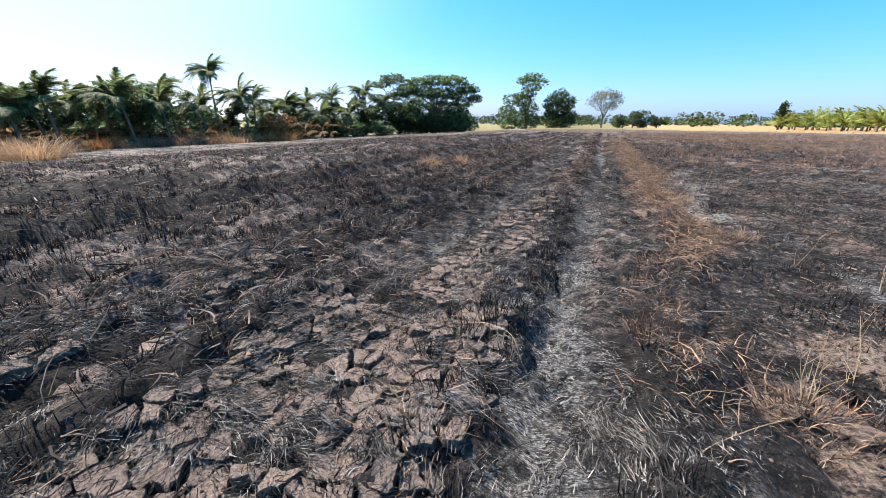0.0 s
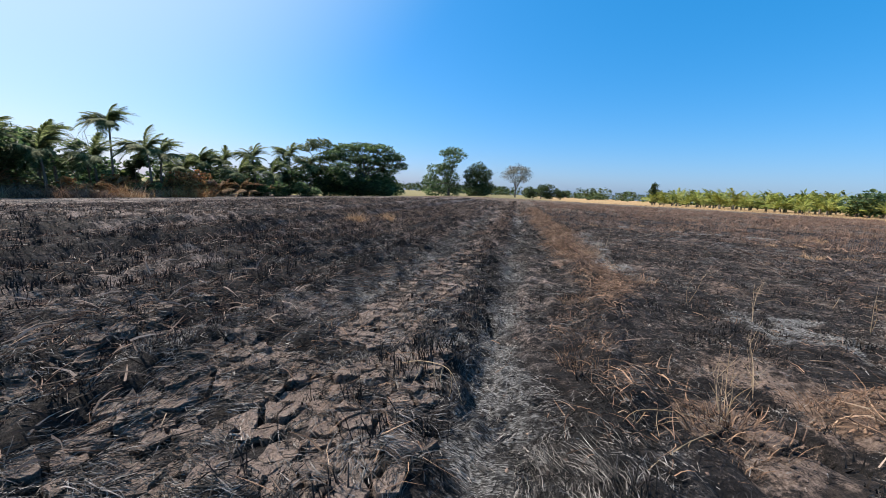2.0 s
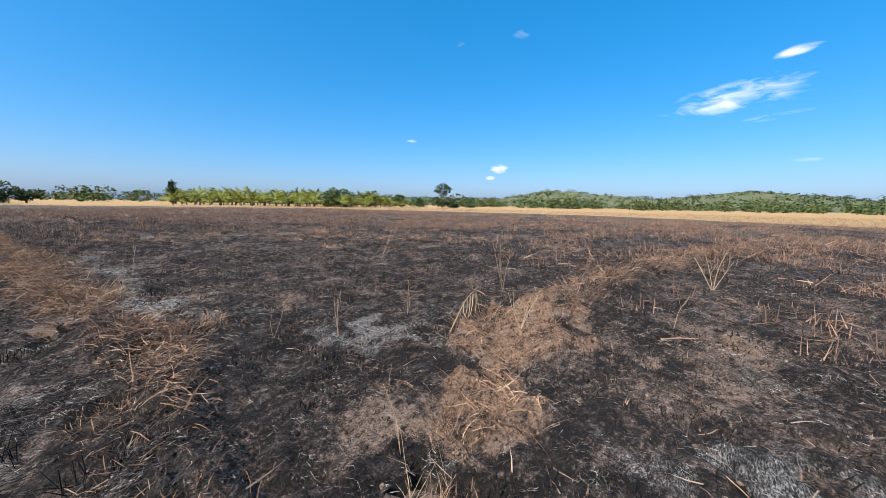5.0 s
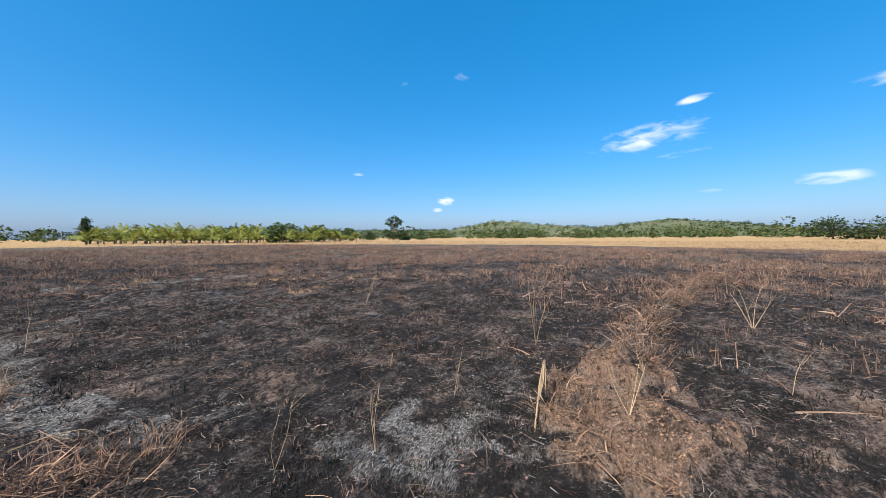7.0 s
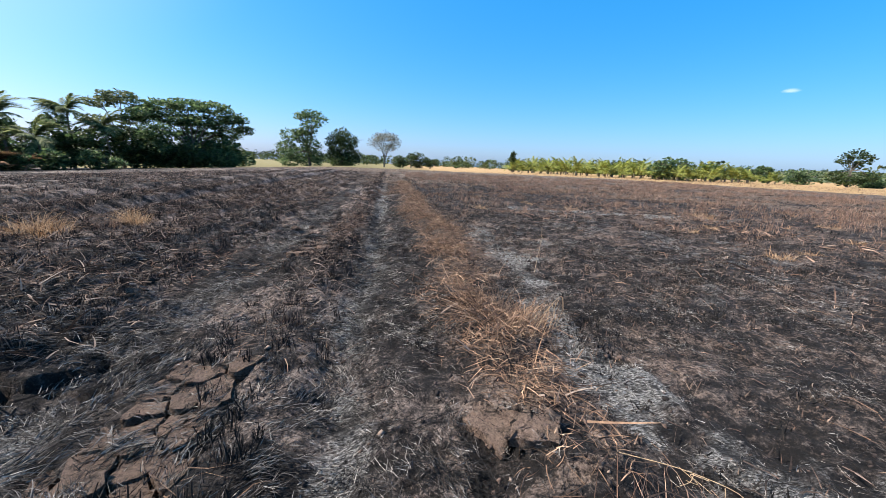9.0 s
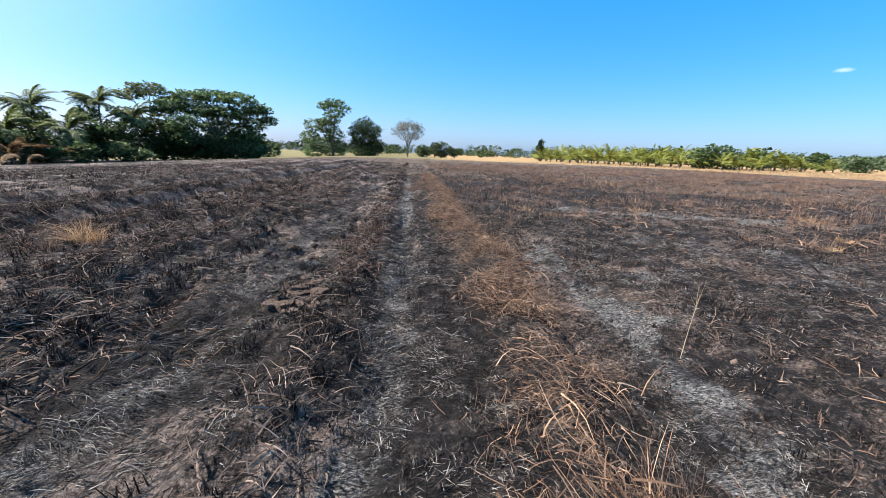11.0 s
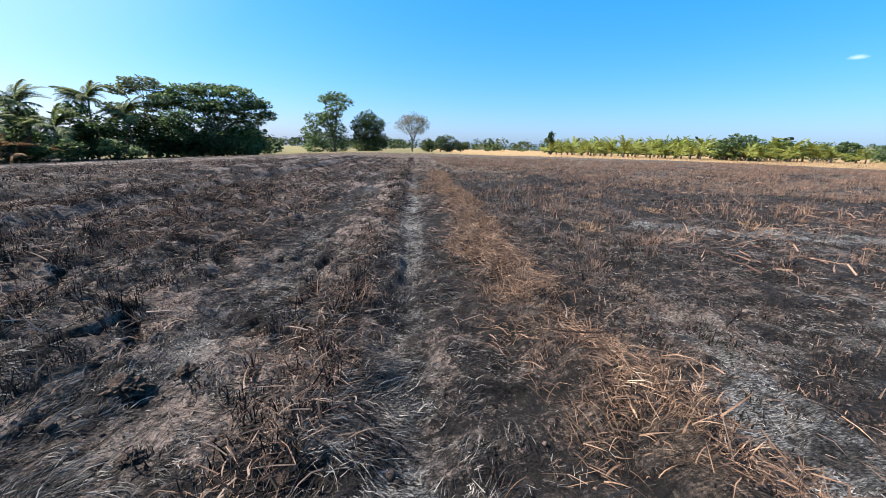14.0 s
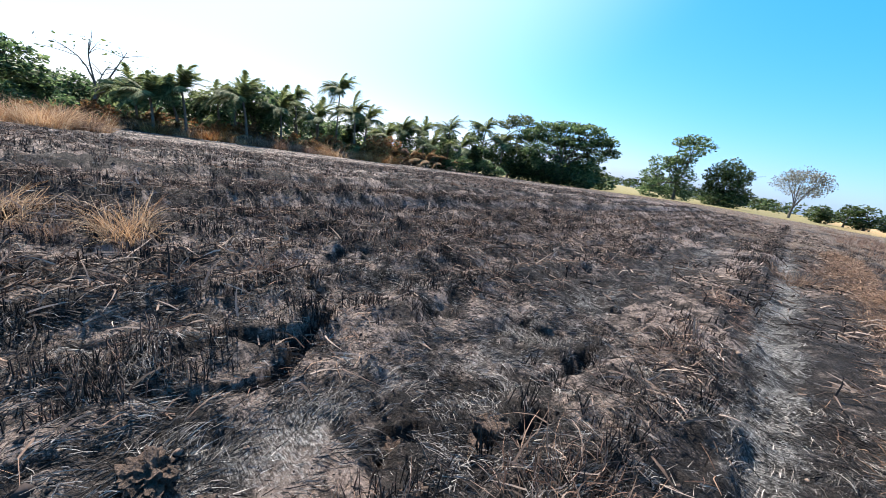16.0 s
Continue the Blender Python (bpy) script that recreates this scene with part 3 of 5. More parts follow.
def curved(roots, heading, rise, length, width, droop, segs, flat=False, seed=0, twist=None, curl=0.0):
    """Ribbons from roots: heading and rise in radians, bending down by droop. Returns places and quads."""
    n = len(roots)
    s = np.linspace(0, 1, segs + 1)[None, :, None]
    out = np.stack([np.cos(heading) * np.cos(rise), np.sin(heading) * np.cos(rise), np.sin(rise)], -1)[:, None]
    L = np.asarray(length)[:, None, None]
    mid = np.asarray(roots)[:, None] + out * s * L
    mid[..., 2] -= (np.asarray(droop)[:, None] * (s[..., 0] ** 2)) * L[..., 0]
    if curl:
        bow = np.random.default_rng(seed + 1).normal(0, curl, n)[:, None, None] * s**2 * L
        mid = mid + np.stack([-np.sin(heading), np.cos(heading), 0 * heading], -1)[:, None] * bow
    tw = twist if twist is not None else np.random.default_rng(seed).uniform(0, np.pi, n)
    side = np.stack([-np.sin(heading), np.cos(heading), 0 * heading], -1)
    if not flat:
        up = np.cross(out[:, 0], side)
        side = side * np.cos(tw)[:, None] + up * np.sin(tw)[:, None]
    w = np.asarray(width)[:, None, None] * (1 - 0.8 * s**2) * 0.5
    v = np.stack([mid - side[:, None] * w, mid + side[:, None] * w], 2).reshape(n, -1, 3)
    k = (segs + 1) * 2
    q = np.array([[2 * a, 2 * a + 1, 2 * a + 3, 2 * a + 2] for a in range(segs)])
    f = (np.arange(n)[:, None, None] * k + q[None]).reshape(-1, 4)
    return v.reshape(-1, 3), f


def stems(roots, heading, rise, length, radius, bend, segs=2):
    """Three-sided stalks."""
    n = len(roots)
    s = np.linspace(0, 1, segs + 1)[None, :, None]
    out = np.stack([np.cos(heading) * np.cos(rise), np.sin(heading) * np.cos(rise), np.sin(rise)], -1)[:, None]
    L = np.asarray(length)[:, None, None]
    mid = np.asarray(roots)[:, None] + out * s * L + np.asarray(bend)[:, None, :] * s**2 * L
    a = np.arange(3) * 2 * np.pi / 3
    ring = np.stack([np.cos(a), np.sin(a), 0 * a], -1)
    r = np.asarray(radius)[:, None, None, None] * (1 - 0.45 * s[..., None])
    v = mid[:, :, None] + ring[None, None] * r
    k = (segs + 1) * 3
    q = np.array([[3 * b + c, 3 * b + (c + 1) % 3, 3 * b + 3 + (c + 1) % 3, 3 * b + 3 + c] for b in range(segs) for c in range(3)])
    f = (np.arange(n)[:, None, None] * k + q[None]).reshape(-1, 4)
    return v.reshape(-1, 3), f


def stuff(name, verts, faces, mat, label, category):
    ob = part(name, mesh_of(name, verts, faces), mat)
    return tagged(ob, label, category, kind="stuff")


def tube(path, radii, sides=7):
    """A tapering tube along a path, as places and quads."""
    path = np.asarray(path, float)
    way = np.gradient(path, axis=0)
    way /= np.linalg.norm(way, axis=1, keepdims=True)
    ref = np.array([0.31, 0.95, 0.05])
    a = np.cross(way, ref)
    a /= np.linalg.norm(a, axis=1, keepdims=True) + 1e-9
    b = np.cross(way, a)
    ang = np.arange(sides) * 2 * np.pi / sides
    v = path[:, None] + (a[:, None] * np.cos(ang)[None, :, None] + b[:, None] * np.sin(ang)[None, :, None]) * np.asarray(radii)[:, None, None]
    n = len(path)
    q = [[i * sides + j, i * sides + (j + 1) % sides, (i + 1) * sides + (j + 1) % sides, (i + 1) * sides + j] for i in range(n - 1) for j in range(sides)]
    return v.reshape(-1, 3), np.array(q)


def joined(*pieces):
    v, f, k = [], [], 0
    for a, b in pieces:
        v.append(a)
        f.append(b + k)
        k += len(a)
    return np.concatenate(v), np.concatenate(f)


# ---- ground ----
gx = graded(-3.8, 4.8, 0.042, 1.045, -2600, 2600)
gy = graded(-2.3, 15.5, 0.042, 1.045, -2600, 2600)
GX, GY = np.meshgrid(gx, gy, indexing="ij")
GZ = height(GX, GY)
ground_mesh = smooth(mesh_of("ground", np.stack([GX, GY, GZ], -1).reshape(-1, 3), grid_faces(len(gx), len(gy))))
attr = ground_mesh.color_attributes.new("cover", "FLOAT_COLOR", "POINT")
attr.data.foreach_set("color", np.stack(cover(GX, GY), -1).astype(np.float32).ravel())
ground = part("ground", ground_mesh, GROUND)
tagged(ground, "burnt black stubble field with ash, ruts and cracked soil", "ground", kind="structure")


# ---- trees ----
def spot(az, dist, eye=(1.0, 5.0)):
    a = radians(az)
    x, y = eye[0] + math.sin(a) * dist, eye[1] + math.cos(a) * dist
    return x, y, float(terrain(x, y))


def leaves(clumps, n, size, seed, hollow=0.55, flat=0.5):
    """Small bent leaf sprays over ellipsoids (x, y, z, rx, ry, rz), denser at their skins, with gaps."""
    r = np.random.default_rng(seed)
    vol = np.array([c[3] * c[4] + c[3] * c[5] + c[4] * c[5] for c in clumps])
    which = r.choice(len(clumps), n * 2, p=vol / vol.sum())
    c = np.array(clumps)[which]
    d = r.normal(size=(len(c), 3))
    d /= np.linalg.norm(d, axis=1, keepdims=True)
    rad = hollow + (1.08 - hollow) * r.random(len(c)) ** 0.6
    # twiggy lumps: pull the sprays towards a few seats on every clump
    seat = np.floor((d + 1) * 2.5 + which[:, None] * 0.37)
    h = np.sin(seat @ np.array([12.9, 78.2, 37.7])) * 43758.5
    h = h - np.floor(h)
    rad = rad * (0.82 + 0.3 * h)
    keep = h > 0.18
    p = (c[:, :3] + d * rad[:, None] * c[:, 3:])[keep][:n]
    m = len(p)
    sz = size * r.uniform(0.5, 1.35, m)
    t1 = r.normal(size=(m, 3))
    t1[:, 2] *= flat
    t1 /= np.linalg.norm(t1, axis=1, keepdims=True)
    t2 = np.cross(t1, r.normal(size=(m, 3)) * [1, 1, 1] + [0, 0, 1.2])
    t2 /= np.linalg.norm(t2, axis=1, keepdims=True)
    nrm = np.cross(t1, t2)
    a, b = t1 * sz[:, None], t2 * sz[:, None] * 0.5
    v = np.stack([p - a, p - b * 0.9 + nrm * sz[:, None] * 0.15, p + a, p + b * 1.1 + nrm * sz[:, None] * 0.15], 1).reshape(-1, 3)
    return v, np.arange(m * 4).reshape(-1, 4)


def limb_path(a, b, sag=0.15, seed=0, n=6):
    r = np.random.default_rng(seed)
    a, b = np.array(a, float), np.array(b, float)
    s = np.linspace(0, 1, n)[:, None]
    p = a + (b - a) * s
    wob = r.normal(size=3) * np.linalg.norm(b - a) * 0.06
    p = p + np.sin(s * np.pi) * wob
    p[:, 2] += np.sin(s[:, 0] * np.pi) * sag * np.linalg.norm(b - a)
    return p


def tree(name, place, clumps, n, size, leaf, label, trunk_h, trunk_r, seed, hollow=0.55, fork=0.5, category="tree", flat=0.5):
    """A tree with a tapered trunk, a limb to every clump of its crown and a crown of small leaf sprays."""
    root = new(name)
    root.location = place
    base = (0, 0, -0.3)
    top = np.mean([c[:3] for c in clumps], axis=0)
    crotch = np.array([top[0] * 0.25, top[1] * 0.25, trunk_h])
    pth = limb_path(base, crotch, 0, seed)
    v, f = tube(pth, np.linspace(trunk_r * 1.35, trunk_r * 0.8, 6), 8)
    part("trunk", smooth(mesh_of("trunk", v, f)), TRUNK, root)
    for k, c in enumerate(clumps):
        pth = limb_path(crotch * [1, 1, 0.92], np.array(c[:3]) + [0, 0, c[5] * 0.3], 0.08, seed + k)
        pieces = [tube(pth, np.linspace(trunk_r * 0.5, 0.03, 6), 5)]
        rr = np.random.default_rng(seed * 7 + k)
        for _ in range(4):
            tip = np.array(c[:3]) + rr.normal(size=3) * np.array(c[3:]) * 0.55
            pieces.append(tube(limb_path(pth[3 + rr.integers(2)], tip, 0.05, seed + k + 9, 4), np.linspace(trunk_r * 0.2, 0.02, 4), 4))
        v, f = joined(*pieces)
        part("limb", mesh_of("limb", v, f), TRUNK, root)
    if n:
        v, f = leaves(clumps, n, size, seed, hollow, flat)
        part("crown", mesh_of("crown", v, f), leaf, root)
    return tagged(root, label, category)


def crown_clumps(wide, low, high, count, seed, squash=0.45, deep=None):
    """Clump ellipsoids scattered through a rounded crown of that width between two heights."""
    r = np.random.default_rng(seed)
    deep = deep or wide
    out = []
    for _ in range(count):
        a, q = r.uniform(0, 2 * np.pi), r.random() ** 0.5
        u = r.random()
        shrink = 1 - 0.45 * abs(u - 0.5) * 2 * q
        s = r.uniform(0.2, 0.32)
        out.append((wide / 2 * 0.78 * q * shrink * math.cos(a), deep / 2 * 0.78 * q * shrink * math.sin(a), low + (high - low) * (0.12 + 0.78 * u),
                    wide * s, deep * s, max(0.4, wide * s * squash)))
    return out


def frond_mesh(name, length, leaflet, pairs, droop, seed, wide=0.05, leaf=2.6):
    """A feather palm leaf along +x: a bent midrib with hanging leaflets."""
    r = np.random.default_rng(seed)
    s = np.linspace(0, 1, 9)
    path = np.stack([s * length * (1 - 0.18 * droop * s), 0 * s, length * (0.55 * s - (0.45 + droop) * s**2)], -1)
    rib = tube(path, np.linspace(wide, 0.012, 9), 4)
    u = np.repeat(np.linspace(0.14, 0.99, pairs), 2)
    side = np.tile([1.0, -1.0], pairs)
    root = np.stack([np.interp(u, s, path[:, k]) for k in range(3)], -1)
    L = leaflet * np.sin(np.pi * (0.12 + 0.82 * u)) * r.uniform(0.8, 1.15, len(u))
    head = side * (1.05 - 0.45 * u) + r.normal(0, 0.08, len(u))
    v, f = curved(root, head, np.full(len(u), 0.05) + r.normal(0, 0.1, len(u)), L, np.full(len(u), wide * leaf), np.full(len(u), 0.55), 2, twist=np.full(len(u), 0.35) * side)
    V, F = joined(rib, (v, f))
    return mesh_of(name, V, F)


def palm(place, trunk_h, fronds, meshes, mats, seed, wind=None, lean=(0, 0), label="", bark_mat=None, group="", up=0.45):
    """A feather palm: curved ringed trunk and separate fronds, blown to one side where there is wind."""
    r = np.random.default_rng(seed)
    root = new("palm_tree")
    root.location = place
    tip = np.array([lean[0], lean[1], trunk_h])
    if trunk_h > 0.6:
        s = np.linspace(0, 1, 15)[:, None]
        pth = np.array([0, 0, -0.3]) + (tip - [0, 0, -0.3]) * s
        pth[:, :2] *= s
        v, f = tube(pth, np.linspace(0.24, 0.13, 15) * (1 + 0.07 * (np.arange(15) % 2)), 8)
        part("trunk", smooth(mesh_of("trunk", v, f)), bark_mat or PALMBARK, root)
    for k in range(fronds):
        a = k * 2.399 + r.normal(0, 0.15)
        lift = -0.55 + 1.4 * ((k * 0.618) % 1.0)
        if wind is not None:
            diff = (wind - a + np.pi) % (2 * np.pi) - np.pi
            a += 0.5 * diff * max(0.25, 1 - abs(diff) / np.pi)
        ob = part("frond", meshes[k % len(meshes)], mats, root)
        sc = r.uniform(0.8, 1.12)
        ob.matrix_local = Matrix.LocRotScale(Vector(tip), Euler((r.normal(0, 0.25), -(lift + up) * 0.8, a)), Vector((sc, sc, sc)))
    return tagged(root, label, "palm tree", group=group)


WIND = math.atan2(-0.81, -0.59)
big_fronds = [frond_mesh("frond", 4.7, 1.4, 36, d, 40 + k, 0.05, 3.3) for k, d in enumerate((0.1, 0.4, 0.75))]
for me in big_fronds:
    me.materials.append(FROND)

# azimuth from the mid of the walk, distance, elevation of the crown's heart
for k, (az, dist, el, nf) in enumerate([(-57.6, 92, 5.7, 30), (-67.7, 74, 2.3, 22), (-74.2, 74, 2.1, 22), (-54.5, 80, 3.0, 20), (-63.9, 78, 1.9, 22), (-77.2, 72, 0.8, 20), (-34.0, 99, 2.6, 18), (-62.5, 88, 3.2, 22), (-53.4, 84, 2.6, 20), (-69.5, 80, 2.2, 22), (-71.5, 85, 1.5, 18), (-48.6, 95, 2.0, 18), (-45.3, 98, 2.3, 18),
                                        (-41.8, 98, 3.2, 20), (-37.2, 100, 4.0, 20), (-65.5, 86, 1.2, 18), (-59.5, 82, 1.6, 18), (-75.0, 75, 1.0, 18), (-79.0, 78, 0.8, 18), (-50.5, 90, 0.8, 18), (-43.5, 90, 0.6, 16), (-39.5, 92, 1.0, 16)]):
    p = spot(az, dist)
    top = 1.5 + dist * math.tan(radians(el)) - p[2]
    palm(p, top, nf + 6, big_fronds, FROND, 100 + k, WIND, (random.uniform(-1, 0.3), random.uniform(-1, 0.3)),
         "tall coconut palm with wind-blown green fronds" if k == 0 else "coconut palm with wind-blown green fronds at the field's edge", group="coconut palms at the field's edge")

dry_fronds = [me.copy() for me in big_fronds]
for me in dry_fronds:
    me.materials.clear()
    me.materials.append(DRYFROND)
r = np.random.default_rng(6)
low = palm((0, 0, -90), 1.1, 13, dry_fronds, DRYFROND, 260, WIND, label="low palm with dry brown hanging fronds", group="dry palms at the field's edge", up=0.6)
for k in range(26):
    az = -84 + 1.75 * k + r.normal(0, 0.5)
    x, y, z = spot(az, 76 + r.uniform(-2, 4) + max(0.0, 0.55 * (az + 58)))
    size = r.uniform(0.5, 0.85)
    m = Matrix.LocRotScale((x, y, z), Euler((0, 0, r.uniform(-0.6, 0.6))), None)
    if k == 0:
        low.matrix_basis = m @ Matrix.Scale(size, 4)
    else:
        copy_thing(low, m).scale = (size,) * 3

small_fronds = [frond_mesh("frond", 3.6, 0.8, 15, d, 60 + k, 0.06, 3.0) for k, d in enumerate((0.1, 0.35, 0.6))]
for me in small_fronds:
    me.materials.append(YOUNG)
r = np.random.default_rng(5)
protos = [palm((0, 0, -90), 0.9, 11, small_fronds, YOUNG, 200 + k, label="low young palm with yellow-green fronds", group="young palm grove", up=0.75) for k in range(3)]
k = 0
for row in range(4):
    for az in np.arange(19.5, 43 + 3 * row, 1.0):
        a = az + r.normal(0, 0.25)
        dist = 118 + row * 9 + r.normal(0, 2) - 0.45 * (a - 19)
        x, y, z = spot(a, dist)
        src = protos[k % 3]
        m = Matrix.LocRotScale((x, y, z), Euler((0, 0, r.uniform(0, 6.28))), None)
        size = r.uniform(0.75, 1.5)
        if k > 3 and r.random() < 0.2:
            continue
        if k < 3:
            src.matrix_basis = m @ Matrix.Scale(size, 4)
        else:
            copy_thing(src, m).scale = (size,) * 3
        k += 1


def bushy(name, az, dist, wide, tall, leaf, label, n, seed, size=0.32, squash=0.6, category="tree", trunk=0.18, low=0.0, hollow=0.5):
    x, y, z = spot(az, dist)
    cl = crown_clumps(wide, low, tall, max(5, int(wide * 1.3)), seed, squash)
    return tree(name, (x, y, z), cl, n, size, leaf, label, max(0.4, tall * 0.3), trunk, seed, hollow, category=category)


def high_tree(az, dist, lobes, n, size, leaf, label, trunk_h, trunk_r, seed, hollow=0.4, flat=0.35, grow=1.0):
    """A tree whose lobes are given as degrees across, elevation, and half width and half height in degrees."""
    x, y, z = spot(az, dist)
    a = radians(az)
    right = np.array([math.cos(a), -math.sin(a)])
    ahead = np.array([math.sin(a), math.cos(a)])
    k = dist * math.pi / 180 * grow
    rr = np.random.default_rng(seed)
    cl = []
    for off, el, hw, hh in lobes:
        d = rr.normal(0, hw * k * 0.6)
        cl.append((*(right * off * 1.25 * k + ahead * d), 1.5 + el * k - z, hw * 1.2 * k, hw * 1.2 * k, hh * 1.3 * k))
    return tree("broadleaf_tree", (x, y, z), cl, n, size, leaf, label, trunk_h, trunk_r, seed, hollow, flat=flat)


# big umbrella trees beside the palms
high_tree(-26.2, 104, [(-3.4, 4.6, 1.6, .7), (-2.2, 5.9, 1.9, .6), (0, 6.3, 2.0, .6), (2.2, 6.0, 1.9, .6), (4.0, 4.9, 1.5, .6), (5.0, 3.6, 1.0, .5), (-1, 4.4, 2.0, .7), (1.5, 4.3, 2.2, .7), (3.4, 3.0, 1.6, .7), (-2.5, 2.6, 1.8, .8), (0.5, 2.4, 2.0, .9), (2.8, 1.2, 1.8, .8), (-3.2, 0.8, 1.8, .8), (0, 0.4, 2.0, .9), (3.6, 0.0, 1.4, .7)],
          15000, 0.38, LEAF, "wide dark green umbrella tree with layered crown", 4.0, 0.5, 11, 0.3, grow=1.0)
high_tree(-33.0, 108, [(0.4, 5.9, 1.5, .5), (-1.0, 5.2, 1.2, .4), (1.6, 4.8, 1.0, .4), (0.9, 3.6, 1.3, .4), (-1.6, 3.4, 1.2, .4), (0, 2.2, 1.6, .5), (1.8, 2.0, 1.2, .4)],
          4200, 0.36, PALELEAF, "open feathery grey-green tree beside the palms", 6.0, 0.3, 12, grow=1.06)
high_tree(-34.5, 100, [(0, 1.6, 2.0, 1.0), (-2, 1.2, 1.6, 1.0), (2, 1.0, 1.8, 1.0), (0, -0.2, 2.4, 1.0), (3.5, -0.2, 1.6, .9), (-3.4, 0, 1.8, .9)], 4200, 0.42, DARKLEAF, "dense dark green thicket tree under the palms", 2.0, 0.25, 13)
high_tree(-11.7, 118, [(0.4, 5.6, 1.1, .45), (-0.5, 5.2, 0.9, .4), (1.2, 4.9, 0.8, .35), (0.3, 4.2, 1.0, .4), (0.1, 3.6, .8, .4), (-.7, 3.4, .9, .4), (-1.6, 2.9, 1.1, .6), (-0.4, 2.8, 1.2, .6), (-2.2, 1.6, 1.0, .6), (0.2, 1.8, 1.1, .6), (-1.0, .7, 1.5, .7), (0.6, 0.5, 0.9, .6), (-1.8, -.2, 1.2, .5), (0.2, -.3, 1.2, .5)],
          7500, 0.34, LEAF, "green two-tiered tree with a flat top crown", 4.5, 0.35, 14, grow=1.17)
high_tree(-7.0, 115, [(0, 3.1, 1.0, .8), (-0.9, 2.5, 0.8, .7), (0.9, 2.5, 0.8, .7), (0, 1.7, 1.4, .8), (-0.8, 0.8, 1.0, .7), (0.9, 0.8, 1.1, .7), (0, 0.0, 1.5, .6)],
          6500, 0.32, DARKLEAF, "round dense dark green tree", 2.0, 0.3, 15, 0.3, 0.6, grow=1.17)
high_tree(-0.7, 115, [(0, 3.2, 1.2, .6), (-1.0, 2.6, .8, .6), (1.0, 2.6, .8, .6), (0.2, 2.0, 1.1, .5), (-.6, 3.3, .7, .4), (.8, 3.2, .7, .4)],
          4200, 0.17, GREYTWIG, "round sparse leafless-looking tree with grey twigs", 2.6, 0.22, 16, 0.2, 1.0, grow=1.2)
for k, (az, wide, tall) in enumerate([(1.8, 5.5, 5.0), (3.4, 6, 4.6), (4.9, 6, 5.2), (6.4, 5, 4.2)]):
    bushy("bush", az, 121, wide, tall, DARKLEAF, "rounded dark green bush beyond the field", 900, 20 + k, 0.3, category="bush")

for k, (az, wide, tall) in enumerate([(-28.6, 9, 5.5), (-25.6, 10, 5.0), (-23.0, 8, 4.5), (-31.2, 8, 5.0)]):
    bushy("bush", az, 101, wide, tall, DARKLEAF if k % 2 else LEAF, "leafy green undergrowth beneath the umbrella tree", 2200, 170 + k, 0.36, category="bush")

# thicket between and behind the palms
r = np.random.default_rng(31)
for k, az in enumerate(np.arange(-92, -38, 3.1)):
    d = 96 + r.uniform(-6, 10)
    tall = 7.5 + 2.5 * r.random() + (2.0 if -70 < az < -60 else 0)
    bushy("broadleaf_tree", az + r.normal(0, 0.6), d, r.uniform(6, 9), tall, LEAF if k % 3 else DARKLEAF, "dense green tree among the coconut palms", 1500, 40 + k, 0.45)
for k, az in enumerate(np.arange(-96, -33, 1.15)):
    kind = (RUST, FROND, DARKLEAF, RUST, REDSTRAW)[int(r.integers(0, 5))] if -80 < az < -42 else (LEAF, DARKLEAF)[k % 2] if az > -42 else (LEAF, RUST)[k % 2]
    bushy("bush", az + r.normal(0, 0.4), 80 + r.uniform(-3, 3) + (8 if az > -50 else 0), r.uniform(3.0, 5.0), r.uniform(1.8, 3.8), kind,
          "low green bush at the field's edge" if kind in (DARKLEAF, FROND, LEAF) else "low rust-brown dry bush at the field's edge", 380, 80 + k, 0.3, category="bush", trunk=0.06)
bushy("bush", -50.5, 80, 7, 4.8, RUST, "large rust-orange bush at the field's edge", 1500, 131, 0.28, category="bush", trunk=0.1)

# bare trees at the edge
high_tree(-60.0, 86, [(0, 4.6, .9, .5), (.8, 4.0, .8, .5), (-.9, 4.0, .8, .5), (.3, 3.2, 1.0, .5)], 0, 0.2, LEAF, "leafless grey tree with thin bare twigs", 3.5, 0.14, 17)
high_tree(-82.7, 81, [(0, 3.9, 1.8, .5), (1.8, 3.5, 1.6, .5), (-1.6, 3.2, 1.2, .5), (3.0, 2.5, 1.2, .5), (0.8, 2.5, 1.6, .4)], 90, 0.3, DARKLEAF, "tall nearly bare spreading tree with forked trunk", 5.0, 0.3, 18, 0.2, grow=1.3)
high_tree(-91.5, 84, [(0, 3.4, 2.6, .7), (2.6, 2.8, 1.8, .7), (-2.6, 3, 2, .7), (0, 1.4, 3.0, .9), (3, 1, 2, .8)], 3800, 0.42, LEAF, "broad spreading green tree at the field's edge", 3.5, 0.4, 19)

high_tree(-67.0, 84, [(0, 3.6, 1.6, .9), (-1.5, 3.0, 1.3, .9), (1.5, 3.0, 1.3, .9), (0, 2.0, 2.2, 1.0), (-1.6, 1.0, 1.6, .9), (1.6, 1.0, 1.6, .9), (0, -.4, 2.2, 1.0)], 4200, 0.4, LEAF, "dense rounded dark green tree among the palms", 2.4, 0.35, 23, 0.35, 0.6)

